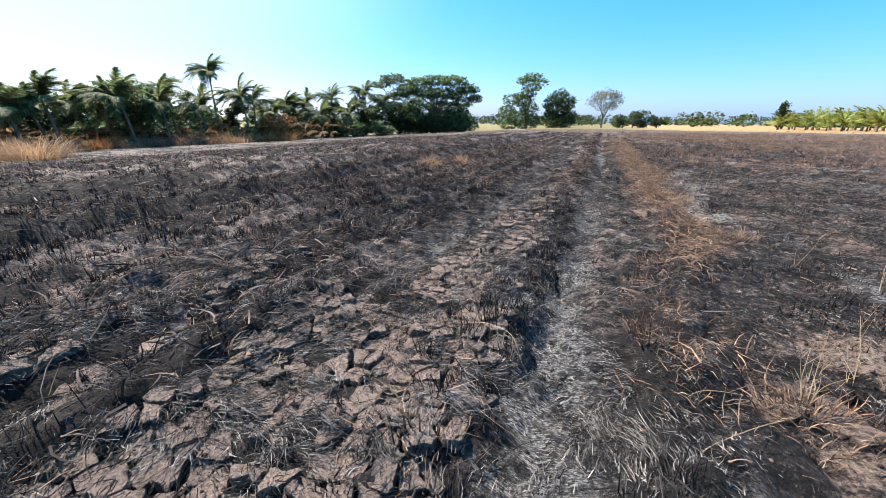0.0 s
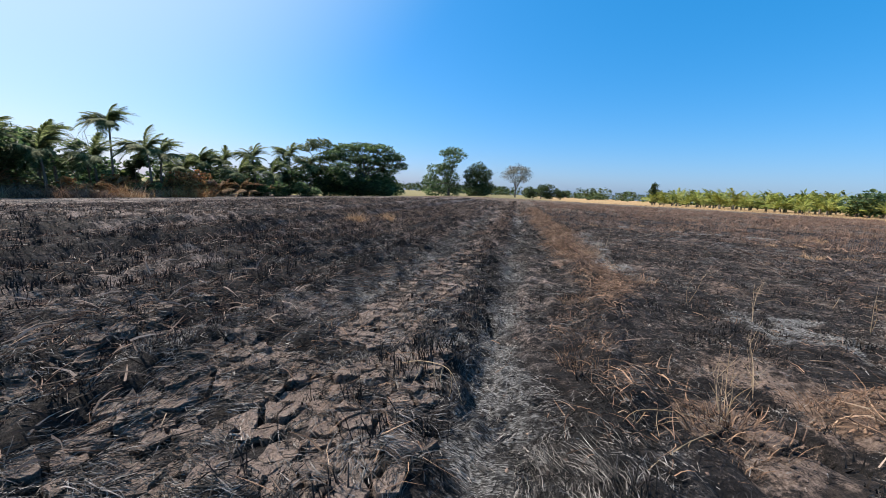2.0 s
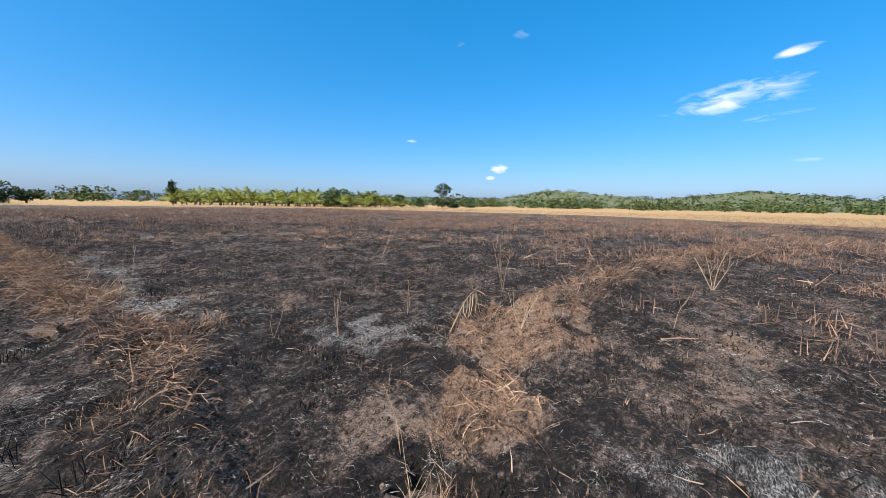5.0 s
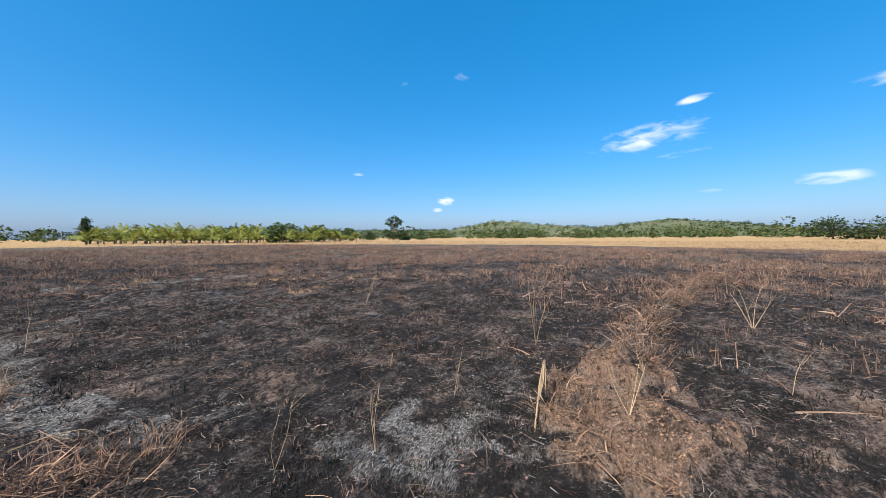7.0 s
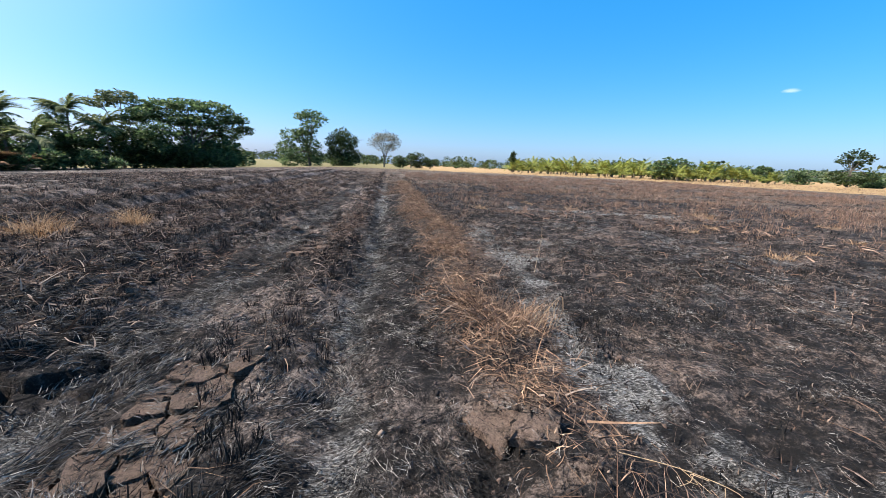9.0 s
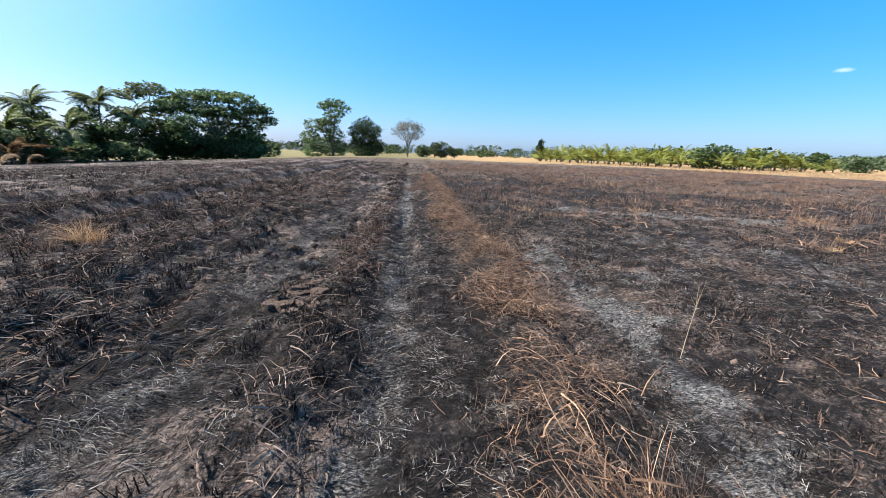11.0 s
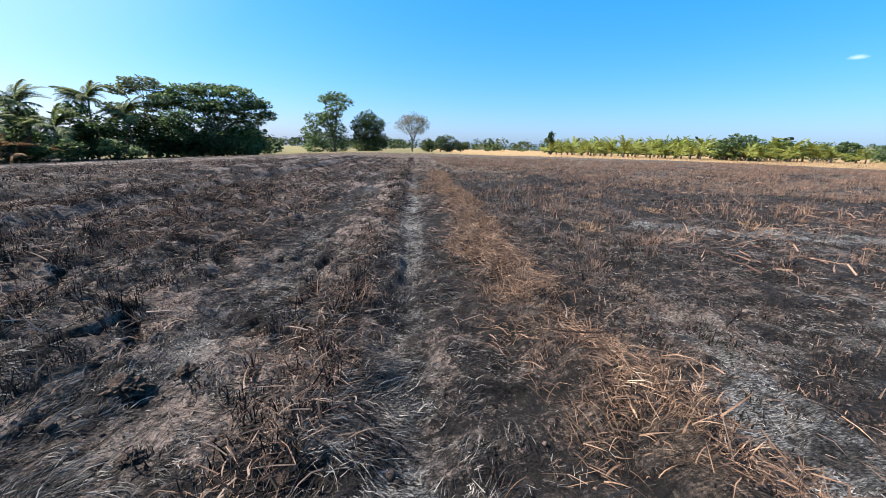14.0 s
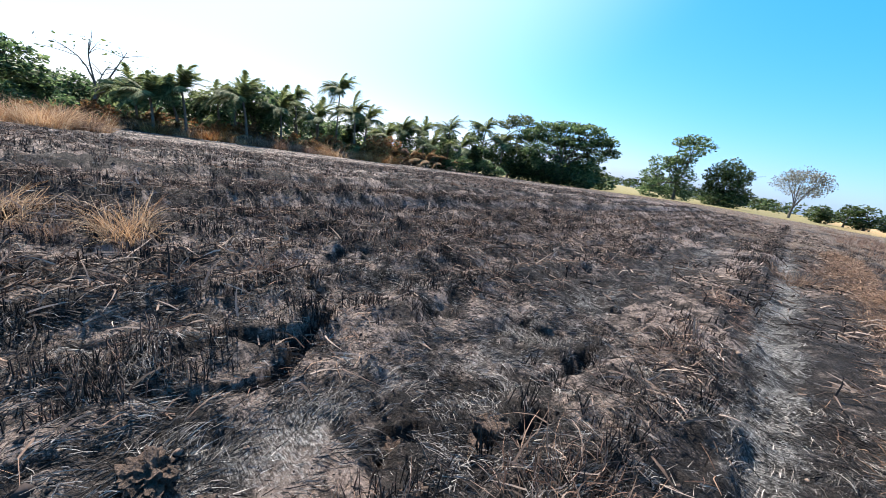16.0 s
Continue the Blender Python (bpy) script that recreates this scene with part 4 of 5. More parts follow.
# right side: lone trees and shrubs at the edge of the grove
high_tree(56.9, 150, [(0, 2.9, .8, .4), (-.6, 2.4, .6, .4), (.6, 2.4, .6, .4), (0, 1.8, .6, .4), (-.8, .7, .8, .4), (.9, .6, .8, .4), (0, .2, 1.0, .4)], 2200, 0.36, DARKLEAF, "lone dark flat-topped tree beyond the dry field", 5.0, 0.25, 21)
high_tree(19.3, 128, [(0, 2.1, .4, .4), (-.2, 1.6, .4, .5), (.1, 1.0, .4, .5), (0, .4, .5, .5)], 900, 0.3, DARKLEAF, "slim dark tree above the palm grove", 3.0, 0.16, 22)
for k, (az, d, wide, tall) in enumerate([(39.5, 110, 8, 6.0), (41.8, 118, 7, 5.5), (50, 150, 5, 6.5), (48, 150, 9, 4.5), (45, 140, 8, 5), (53, 160, 8, 4), (58.5, 160, 6, 3), (61, 170, 7, 4), (112, 160, 12, 6), (114.5, 160, 12, 6.5), (117.5, 150, 12, 7)]):
    bushy("bush", az, d, wide, tall, LEAF if k < 8 else DARKLEAF, "green bush at the edge of the grove", 1100, 140 + k, 0.4, category="bush")


# ---- far land ----
def hill_el(az):
    return np.interp(az, [28, 45, 55, 60, 64, 67, 71.6, 75, 78, 82, 86.2, 91.4, 95.9, 99, 102.6, 107.7, 112, 120], [0.2, 0.8, 1.1, 1.1, 1.0, 1.4, 2.3, 2.1, 1.7, 1.5, 1.1, 1.6, 2.2, 1.8, 1.4, 0.8, 0.2, 0.1])


def hills():
    az = np.linspace(26, 122, 240)
    u = np.linspace(0, 1, 26)
    A, U = np.meshgrid(az, u, indexing="ij")
    near = 430 + 40 * vnoise(A, 0 * A, 6, 50)
    R = near + U * 420
    prof = np.sin(np.clip(U * 1.25, 0, 1) * np.pi / 2) ** 1.4
    top = 1.5 + 750 * np.tan(np.radians(hill_el(A)))
    Z = top * prof * (0.86 + 0.28 * vnoise(A * 9, U * 420, 40, 51)) + 3.0 * (vnoise(A * 9, U * 420, 12, 52) - 0.5) * prof - 0.5
    X, Y = 1 + np.sin(np.radians(A)) * R, 5 + np.cos(np.radians(A)) * R
    return np.stack([X, Y, Z], -1), A, U


def hill_material():
    m, t, b = material("wooded_hillside", 0.95)
    n1, n2 = noise_tex(t, 0.02, 5), noise_tex(t, 0.09, 6, 0.75)
    col = ramp(t, n2, [(0.3, (0.03, 0.05, 0.018)), (0.5, (0.075, 0.095, 0.032)), (0.75, (0.16, 0.145, 0.06))])
    col = mixed(t, spread(t, n1, 0.45, 0.66), col, (0.15, 0.14, 0.07))
    # a little pale blue in the colour paints the haze of distance
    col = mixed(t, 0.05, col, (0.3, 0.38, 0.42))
    link(t, col, b.inputs["Base Color"])
    bumped(t, b, n2, 1.0, 4.0)
    return m


HV, HA, HU = hills()
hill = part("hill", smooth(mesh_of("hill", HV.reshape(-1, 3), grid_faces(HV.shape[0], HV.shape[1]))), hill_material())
tagged(hill, "low wooded green-brown hills on the horizon", "hill", kind="structure")


def woods(name, az0, az1, d0, d1, n, tall, mat, label, seed, z0=0.0, gap=0.3):
    """Far trees as many small leafy lumps."""
    r = np.random.default_rng(seed)
    az, d = np.radians(r.uniform(az0, az1, n)), r.uniform(d0, d1, n)
    x, y = 1 + np.sin(az) * d, 5 + np.cos(az) * d
    keep = vnoise(x, y, 22, seed) > gap
    x, y = x[keep], y[keep]
    hgt = tall * (0.45 + 0.8 * vnoise(x, y, 14, seed + 1)) * r.uniform(0.6, 1.15, len(x))
    cl = [(a, b, c * 0.5, c * 0.55, c * 0.55, c * 0.55) for a, b, c in zip(x, y, hgt)]
    v, f = leaves(cl, len(cl) * 40, tall * 0.13, seed, 0.7)
    v[:, 2] += z0
    return stuff(name, v, f, mat, label, "trees")


woods("far_trees", 20, 60, 190, 260, 260, 7, WOODS, "far green trees beyond the grove", 301)
woods("far_trees", 60, 120, 230, 420, 420, 7, WOODS, "far green trees at the foot of the hills", 302)
woods("far_trees", -30, 20, 170, 380, 420, 5.5, WOODS, "far hazy trees beyond the field", 303, 1.0)
woods("far_trees", -110, -20, 120, 200, 420, 9, WOODS, "green trees behind the palms", 304, -4.0)

# forest tufts on the hillside
r = np.random.default_rng(77)
pick = r.choice(HV.shape[0] * 20, 1500)
pi, pj = pick // 20, pick % 20
pp = HV[pi, pj] + r.normal(0, 5, (1500, 3)) * [1, 1, 0]
cl = [(a, b, c + 1.0, s, s, s * 0.7) for (a, b, c), s in zip(pp, r.uniform(2.0, 4.5, 1500))]
v, f = leaves(cl, 30000, 1.2, 78, 0.75)
stuff("hillside_trees", v, f, DARKLEAF, "small green trees scattered over the hills", "trees")


# ---- straw and stubble ----
def scatter(n, x0, x1, y0, y1, keep, seed):
    r = np.random.default_rng(seed)
    x, y = r.uniform(x0, x1, n), r.uniform(y0, y1, n)
    m = r.random(n) < keep(x, y)
    return x[m], y[m], r


def on_ground(x, y, lift=0.0):
    return np.stack([x, y, height(x, y) + SINK * crust(x, y) + lift], -1)


def stub_share(x, y):
    left = step(-1.4, -1.7, x) * (0.05 + 0.95 * drill(x))
    mid = 0.95 * hump(x, 0.18, 0.25) + 0.3 * hump(x, -0.4, 0.15)
    right = step(2.6, 3.4, x) * 0.18 * step(0.4, 0.7, vnoise(x, y, 1.6, 61)) + 0.1 * hump(x, 1.3, 0.25)
    return np.clip((left + mid + right) * (0.35 + 0.8 * vnoise(x, y, 1.1, 62)), 0, 1) * (1 - mud_patch(x, y)) * (1 - 0.75 * crust(x, y))


def stubble(x, y, r, per, tall, thick, mat, name, label, spread_r=0.05, tilt=0.5, blade=False):
    n = len(x)
    X = np.repeat(x, per) + r.normal(0, spread_r, n * per)
    Y = np.repeat(y, per) + r.normal(0, spread_r, n * per)
    hsz = np.repeat(r.uniform(0.5, 1.25, n), per) * tall * r.uniform(0.4, 1.2, n * per)
    head = r.uniform(0, 2 * np.pi, n * per)
    rise = np.pi / 2 - np.abs(r.normal(0, tilt, n * per))
    bend = np.stack([r.normal(0, 0.12, n * per), r.normal(0, 0.12, n * per), 0 * X], -1)
    if blade:
        v, f = curved(on_ground(X, Y, -0.015), head, rise, hsz, r.uniform(1.4, 2.8, n * per) * thick, 0 * X, 1, seed=n)
    else:
        v, f = stems(on_ground(X, Y, -0.015), head, rise, hsz, r.uniform(0.6, 1.3, n * per) * thick, bend, 1)
    return stuff(name, v, f, mat, label, "stubble")


def tufted(n, x0, x1, y0, y1, share, seed, per, tall, thick, spread_r, tilt=0.35, blade=True):
    """Stubble in separate tufts: half of them charred black, the rest scorched brown."""
    for mat, part_of, off in ((SOOT, 0.5, 0), (CHAR, 0.5, 50)):
        # the fire burnt hotter at the near end of the field
        hot = (lambda x, y: share(x, y) * (1.5 - 0.5 * step(3, 9, y))) if mat is SOOT else (lambda x, y: share(x, y) * (0.45 + 0.55 * step(3, 9, y)))
        x, y, r = scatter(int(n * part_of), x0, x1, y0, y1, hot, seed + off)
        stubble(x, y, r, per, tall, thick, mat, "burnt_stubble", "short charred black stubble standing in rows" if mat is SOOT else "short scorched brown stubble standing in rows", spread_r, tilt, blade)


tufted(5200, -3.6, 1.7, -2.5, 16, stub_share, 401, 15, 0.125, 0.0045, 0.04, 0.32, False)
tufted(12500, -9, -3.6, -4, 24, stub_share, 431, 13, 0.135, 0.007, 0.05)
tufted(19000, -30, -9, -8, 48, stub_share, 441, 9, 0.15, 0.011, 0.08)
tufted(9000, -9, 1.6, 16, 60, stub_share, 451, 10, 0.17, 0.01, 0.07)
tufted(12000, -80, -29, -25, 80, lambda x, y: 0.1 + 0.6 * drill(x * 0.5) * vnoise(x, y, 3, 65), 461, 4, 0.22, 0.016, 0.2, 0.5)


def tuft_share(x, y):
    return (0.1 + 0.9 * step(0.42, 0.62, 0.5 * vnoise(x, y, 0.9, 61) + 0.5 * vnoise(x, y, 0.3, 60))) * (1 - mud_patch(x, y)) * (1 - 0.8 * cover(x, y)[0])


tufted(11000, 2.5, 12, -4, 18, tuft_share, 471, 12, 0.085, 0.006, 0.05, 0.6)
tufted(16000, 12, 42, -18, 45, tuft_share, 481, 7, 0.13, 0.011, 0.1, 0.6)
tufted(6000, 2.5, 12, 18, 45, tuft_share, 491, 8, 0.12, 0.009, 0.08, 0.6)


def red_share(x, y):
    d = np.hypot(x - 1, y - 6)
    return step(7, 17, d) * step(0.4, 0.6, 0.6 * vnoise(x, y * 2, 3.5, 38) + 0.4 * vnoise(x, y, 1.2, 63)) * step(1.5, 4, x + 0.06 * y) * step(1, -2, x - np.interp(y, FIELD_Y, FIELD_X))


x, y, r = scatter(24000, 3, 54, -25, 66, red_share, 404)
stubble(x, y, r, 11, 0.32, 0.007, REDSTRAW, "scorched_stubble", "scorched reddish-brown stubble over the far field", 0.1, 0.5, True)
x, y, r = scatter(9000, -22, 20, 30, 95, lambda x, y: 0.6 * step(0.4, 0.6, vnoise(x, y, 3, 64)), 405)
stubble(x, y, r, 4, 0.24, 0.008, REDSTRAW, "scorched_stubble", "scorched reddish-brown stubble over the far field", 0.15, 0.5, True)
x, y, r = scatter(9000, 18, 110, -40, 96, lambda x, y: step(-1, 2, x - np.interp(y, FIELD_Y, FIELD_X)), 406)
stubble(x, y, r, 5, 0.28, 0.012, STRAW, "dry_grass", "tan unburnt dry grass beyond the burnt field", 0.3, 0.5, True)


def lying(n, x0, x1, y0, y1, share, seed, size, wide, mat, name, label, lift=0.006, tilt=0.22, along=None, segs=2, pile=0.02):
    x, y, r = scatter(n, x0, x1, y0, y1, share, seed)
    m = len(x)
    head = r.uniform(0, 2 * np.pi, m) if along is None else along(x, y) + r.normal(0, 0.7, m)
    v, f = curved(on_ground(x, y, lift) + np.stack([0 * x, 0 * x, r.uniform(0, pile, m)], -1), head, np.abs(r.normal(0.03, tilt, m)), r.uniform(0.4, 1.4, m) * size, r.uniform(0.6, 1.4, m) * wide, r.uniform(0, 0.3, m) * (1 + 2 * tilt), segs, seed=seed, curl=0.4 if segs > 1 else 0.0)
    return stuff(name, v, f, mat, label, "straw")


def swirl(x, y):
    return 0.6 + 4.4 * (vnoise(x, y, 0.55, 71) - 0.5)


def coarse(x, y):
    return 0.06 + 0.94 * step(0.42, 0.6, 0.5 * vnoise(x, y, 0.45, 57) + 0.5 * vnoise(x, y, 1.6, 58))


def litter(x, y):
    a, s, st, g = cover(x, y)
    drifts = 0.06 + 0.2 * step(1.4, 0.9, x) + 0.94 * step(0.42, 0.6, 0.55 * vnoise(x, y, 0.2, 48) + 0.45 * vnoise(x, y, 0.75, 49))
    return drifts * np.clip(0.35 + 0.55 * vnoise(x, y, 0.6, 72) - 0.2 * s * step(0.3, 0.7, s) - 0.22 * a, 0.05, 1) * (1 + 0.15 * crust(x, y)) * (1 - 0.85 * mud_patch(x, y))


lying(310000, -3.6, 1.6, -2.4, 16, lambda x, y: 1.35 * litter(x, y), 411, 0.075, 0.0048, ASHY, "burnt_straw", "flattened grey and black burnt straw lying on the ground", along=swirl, segs=1, tilt=0.34)
lying(310000, 1.4, 6.2, -2.4, 16, lambda x, y: 1.35 * litter(x, y), 417, 0.045, 0.0038, ASHY, "burnt_straw", "flattened grey and black burnt straw lying on the ground", segs=1, tilt=0.3)
lying(330000, -12, 20, -5, 32, lambda x, y: 0.9 * litter(x, y) * np.maximum(step(5.4, 6.4, x), np.maximum(step(-3.0, -4.0, x), step(15, 16.5, y))), 412, 0.12, 0.008, ASHY, "burnt_straw", "flattened grey and black burnt straw lying on the ground", along=swirl, segs=1)
lying(8000, -6, 12, -2.4, 18, lambda x, y: 0.8 * litter(x, y), 413, 0.16, 0.004, ASHY, "burnt_straw", "flattened grey and black burnt straw lying on the ground", along=swirl, segs=3)


lying(70000, -9, -1.3, -4, 24, lambda x, y: coarse(x, y) * (0.3 + 0.7 * drill(x)) * (0.3 + 0.7 * step(3, 9, y)), 435, 0.24, 0.013, COARSE, "stalk_litter", "coarse bent dead leaves and stalks tangled over the stubble rows", 0.02, 0.55, segs=3, pile=0.05)
lying(60000, -34, -6, -10, 52, lambda x, y: coarse(x, y) * (0.3 + 0.7 * drill(x)) * step(-9, -9.5, np.where(y > 24, -12, x)), 436, 0.32, 0.024, COARSE, "stalk_litter", "coarse bent dead leaves and stalks tangled over the stubble rows", 0.02, 0.5, segs=2, pile=0.06)
lying(16000, -6, 2.2, 16, 50, lambda x, y: coarse(x, y) * (1 - 0.8 * hump(x, RUT_R, 0.25)), 437, 0.3, 0.02, COARSE, "stalk_litter", "coarse bent dead leaves and stalks tangled over the stubble rows", 0.02, 0.5, segs=2, pile=0.06)
lying(34000, 2.6, 14, -4, 20, lambda x, y: 0.8 * coarse(x, y) * (1 - mud_patch(x, y)), 438, 0.12, 0.0065, COARSE, "stalk_litter", "coarse charred leaf scraps scattered over the ash", 0.012, 0.35, segs=2)
lying(60000, 5, 50, -22, 60, lambda x, y: coarse(x, y) * step(0.2, 0.6, red_share(x, y) + 0.25), 439, 0.34, 0.022, REDSTRAW, "stalk_litter", "coarse rust-brown bent stalks over the far field", 0.03, 0.55, segs=2, pile=0.1)
lying(5000, -0.35, 0.6, 7, 16, lambda x, y: 0.8 * hump(x, 0.12, 0.25), 440, 0.2, 0.009, COARSE, "stalk_litter", "coarse bent dead leaves on the strip between the tracks", 0.02, 0.5, segs=3, pile=0.04)


def locks(n, x0, x1, y0, y1, share, seed, per, size, wide, mat):
    """Matted burnt straw combed into wavy locks."""
    x, y, r = scatter(n, x0, x1, y0, y1, share, seed)
    m = len(x)
    head = np.repeat(swirl(x, y) + r.normal(0, 0.35, m), per)
    off, back = r.normal(0, 0.035, m * per), r.normal(0, 0.04, m * per)
    X = np.repeat(x, per) - np.sin(head) * off + np.cos(head) * back
    Y = np.repeat(y, per) + np.cos(head) * off + np.sin(head) * back
    arch = np.repeat(r.uniform(0.25, 0.75, m), per) + r.normal(0, 0.1, m * per)
    v, f = curved(on_ground(X, Y, 0.0), head + r.normal(0, 0.14, m * per), arch, np.repeat(r.uniform(0.6, 1.3, m), per) * size * r.uniform(0.7, 1.2, m * per), r.uniform(0.6, 1.3, m * per) * wide,
                  np.sin(arch) * 1.05, 3, seed=seed, curl=0.3)
    return stuff("matted_straw", v, f, mat, "matted grey and black burnt straw combed into wavy locks", "straw")


locks(16000, -3.4, 1.6, -2.2, 16.5, lambda x, y: np.clip(litter(x, y) * step(0.4, 0.6, vnoise(x, y, 0.9, 70)) * step(1.5, 1.0, x) + 0.32 * hump(x, RUT_L, 0.4) * (1 - crust(x, y)), 0, 1), 418, 14, 0.16, 0.0042, MATTED)


lying(150000, -14, -2.8, -4, 24, lambda x, y: (0.1 + 0.6 * drill(x)) * (0.1 + 0.9 * step(0.4, 0.6, vnoise(x, y, 0.35, 67))), 419, 0.13, 0.008, CHAR, "burnt_straw", "charred brown and black straw lying between the stubble rows", along=swirl, segs=1, tilt=0.4)


def ash_share(x, y):
    return np.clip(cover(x, y)[0] - 0.15, 0, 1) * step(0.4, 0.6, 0.5 * vnoise(x, y, 0.16, 55) + 0.5 * vnoise(x, y, 0.5, 56))


lying(330000, -3.0, 8.0, -2.4, 19, ash_share, 414, 0.05, 0.0038, PALEASH, "straw_ash", "pale grey straw ash lying in the wheel ruts", along=swirl, segs=1)


def crumbs(n, x0, x1, y0, y1, share, seed, lo, hi, mat=CRUMB, label="small dark broken lumps of burnt soil"):
    """Small broken lumps of soil."""
    x, y, r = scatter(n, x0, x1, y0, y1, share, seed)
    m = len(x)
    base = np.array([(1, 0, 0), (-1, 0, 0), (0, 1, 0), (0, -1, 0), (0, 0, 1), (0, 0, -1)], float)
    size = lo + (hi - lo) * r.random(m) ** 2.5
    v = on_ground(x, y)[:, None] + base[None] * size[:, None, None] * r.uniform(0.55, 1.2, (m, 6, 1)) + r.normal(0, 0.18, (m, 6, 3)) * size[:, None, None]
    f = np.array([(0, 2, 4), (2, 1, 4), (1, 3, 4), (3, 0, 4), (2, 0, 5), (1, 2, 5), (3, 1, 5), (0, 3, 5)])
    return stuff("soil_crumbs", v.reshape(-1, 3), (np.arange(m)[:, None, None] * 6 + f[None]).reshape(-1, 3), mat, label, "soil")


def crumb_share(x, y):
    return np.clip(0.25 + 0.9 * step(0.45, 0.7, vnoise(x, y, 0.8, 76)) + 0.4 * cover(x, y)[1], 0, 1)


crumbs(14000, 2.6, 6.6, -0.4, 1.8, lambda x, y: mud_patch(x, y) * (0.3 + 0.7 * vnoise(x, y, 0.3, 68)), 433, 0.005, 0.018, LOAM, "lumps of bare orange-brown dried mud")
crumbs(9000, 5.5, 19, -4.2, 1.6, lambda x, y: np.exp(-((bank_d(x, y)[0] / 0.3) ** 2)) * 0.9, 434, 0.012, 0.04, LOAM, "lumps of bare orange-brown dried mud")
crumbs(23000, -4.5, 7, -2.4, 17, crumb_share, 431, 0.005, 0.021)
crumbs(14000, -16, 16, -5, 34, crumb_share, 432, 0.012, 0.04)


lying(90000, -12, -1.4, -4, 30, lambda x, y: 0.6 * step(0.45, 0.6, 0.5 * vnoise(x, y, 1.2, 78) + 0.5 * vnoise(x, y, 0.3, 80)), 415, 0.15, 0.007, REDSTRAW, "burnt_straw", "dark brown half-burnt straw among the stubble", 0.01, 0.35, segs=2)
lying(32000, 2.6, 18, -5, 28, lambda x, y: 0.7 * step(0.46, 0.62, 0.5 * vnoise(x, y, 1.4, 79) + 0.5 * vnoise(x, y, 0.3, 82)), 416, 0.07, 0.005, REDSTRAW, "burnt_straw", "dark brown half-burnt straw over the ash", 0.01, 0.3, segs=2)


def ridge_share(x, y):
    return hump(x, ridge_x(y), 0.27 + 0.1 * step(6, 9, y)) * step(-1.0, 1.0, y) * (0.06 + 0.94 * step(0.36, 0.62, 0.55 * vnoise(x, y, 0.8, 73) + 0.45 * vnoise(x, y, 0.28, 69))) * (0.4 + 0.6 * step(1.5, 4.5, y))


lying(250000, 0.6, 3.4, -1, 32, ridge_share, 421, 0.12, 0.005, STRAW, "straw_windrow", "line of tangled tan and rusty dry straw along the rut", 0.015, 0.5, pile=0.15, segs=3)
lying(26000, 0.6, 3.4, -1, 32, ridge_share, 422, 0.17, 0.005, REDSTRAW, "straw_windrow", "line of tangled tan and rusty dry straw along the rut", 0.015, 0.6, pile=0.1)


lying(16000, 0.6, 3.4, -1, 34, ridge_share, 427, 0.24, 0.0085, STRAW, "straw_windrow", "line of tangled tan and rusty dry straw along the rut", 0.03, 0.6, pile=0.2, segs=3)
lying(9000, 0.6, 3.4, -1, 34, ridge_share, 428, 0.22, 0.01, COARSE, "straw_windrow", "line of tangled tan and rusty dry straw along the rut", 0.02, 0.55, pile=0.12, segs=3)


def bank_share(x, y):
    d, along = bank_d(x, y)
    return np.exp(-((d / 0.3) ** 2)) * step(5.9, 7.2, x) * step(20, 17, x) * (0.3 + 0.7 * vnoise(x, y, 0.7, 74))


lying(14000, 5.5, 20, -4.5, 2, bank_share, 423, 0.3, 0.008, STRAW, "bank_straw", "tan dry straw along the top of the low earth bank", 0.02, 0.45)
lying(2600, 2.8, 6.8, -0.4, 1.9, lambda x, y: mud_patch(x, y) * step(0.45, 0.65, vnoise(x, y, 0.5, 59)), 429, 0.2, 0.008, STRAW, "scattered_straw", "tan straw strewn over the bare mud", 0.015, 0.5, segs=3)
lying(9000, 5.5, 20, -4.5, 2, bank_share, 430, 0.3, 0.012, COARSE, "bank_straw", "dark bent stalks along the low earth bank", 0.03, 0.55, segs=3)
lying(5000, 2.2, 14, -3, 16, lambda x, y: step(0.6, 0.75, vnoise(x, y, 1.1, 37)) * 0.9, 424, 0.22, 0.006, STRAW, "scattered_straw", "scattered patches of unburnt tan straw", 0.012, 0.25)
lying(9000, -0.5, 0.6, 10.5, 20, lambda x, y: hump(x, 0.15, 0.3) * step(0.45, 0.7, vnoise(x, y, 0.7, 77)), 426, 0.17, 0.005, REDSTRAW, "scattered_straw", "bent brown half-burnt straw between the ruts", 0.02, 0.5)
lying(3500, -1.5, 0.8, -2.4, 16, lambda x, y: step(0.6, 0.75, vnoise(x, y, 0.8, 75)), 425, 0.2, 0.005, STRAW, "scattered_straw", "scattered patches of unburnt tan straw", 0.02, 0.35)


def grass_clump(place, wide, tall, n, mat, label, seed, name="dry_grass_clump", droop=0.45, blade=0.0055):
    r = np.random.default_rng(seed)
    a, q = r.uniform(0, 2 * np.pi, n), r.random(n) ** 0.7 * wide * 0.5
    x, y = place[0] + np.cos(a) * q, place[1] + np.sin(a) * q
    root = on_ground(x, y, -0.02) - [place[0], place[1], float(height(*place))]
    v, f = curved(root, a + r.normal(0, 0.7, n), np.clip(r.normal(1.1, 0.3, n), 0.1, 1.5), tall * r.uniform(0.5, 1.25, n), blade * r.uniform(0.6, 1.4, n), droop * r.uniform(0.2, 1.6, n), 4, seed=seed, curl=0.35)
    ob = part(name, mesh_of(name, v, f), mat)
    ob.location = (*place, float(height(*place)))
    return tagged(ob, label, "grass clump")


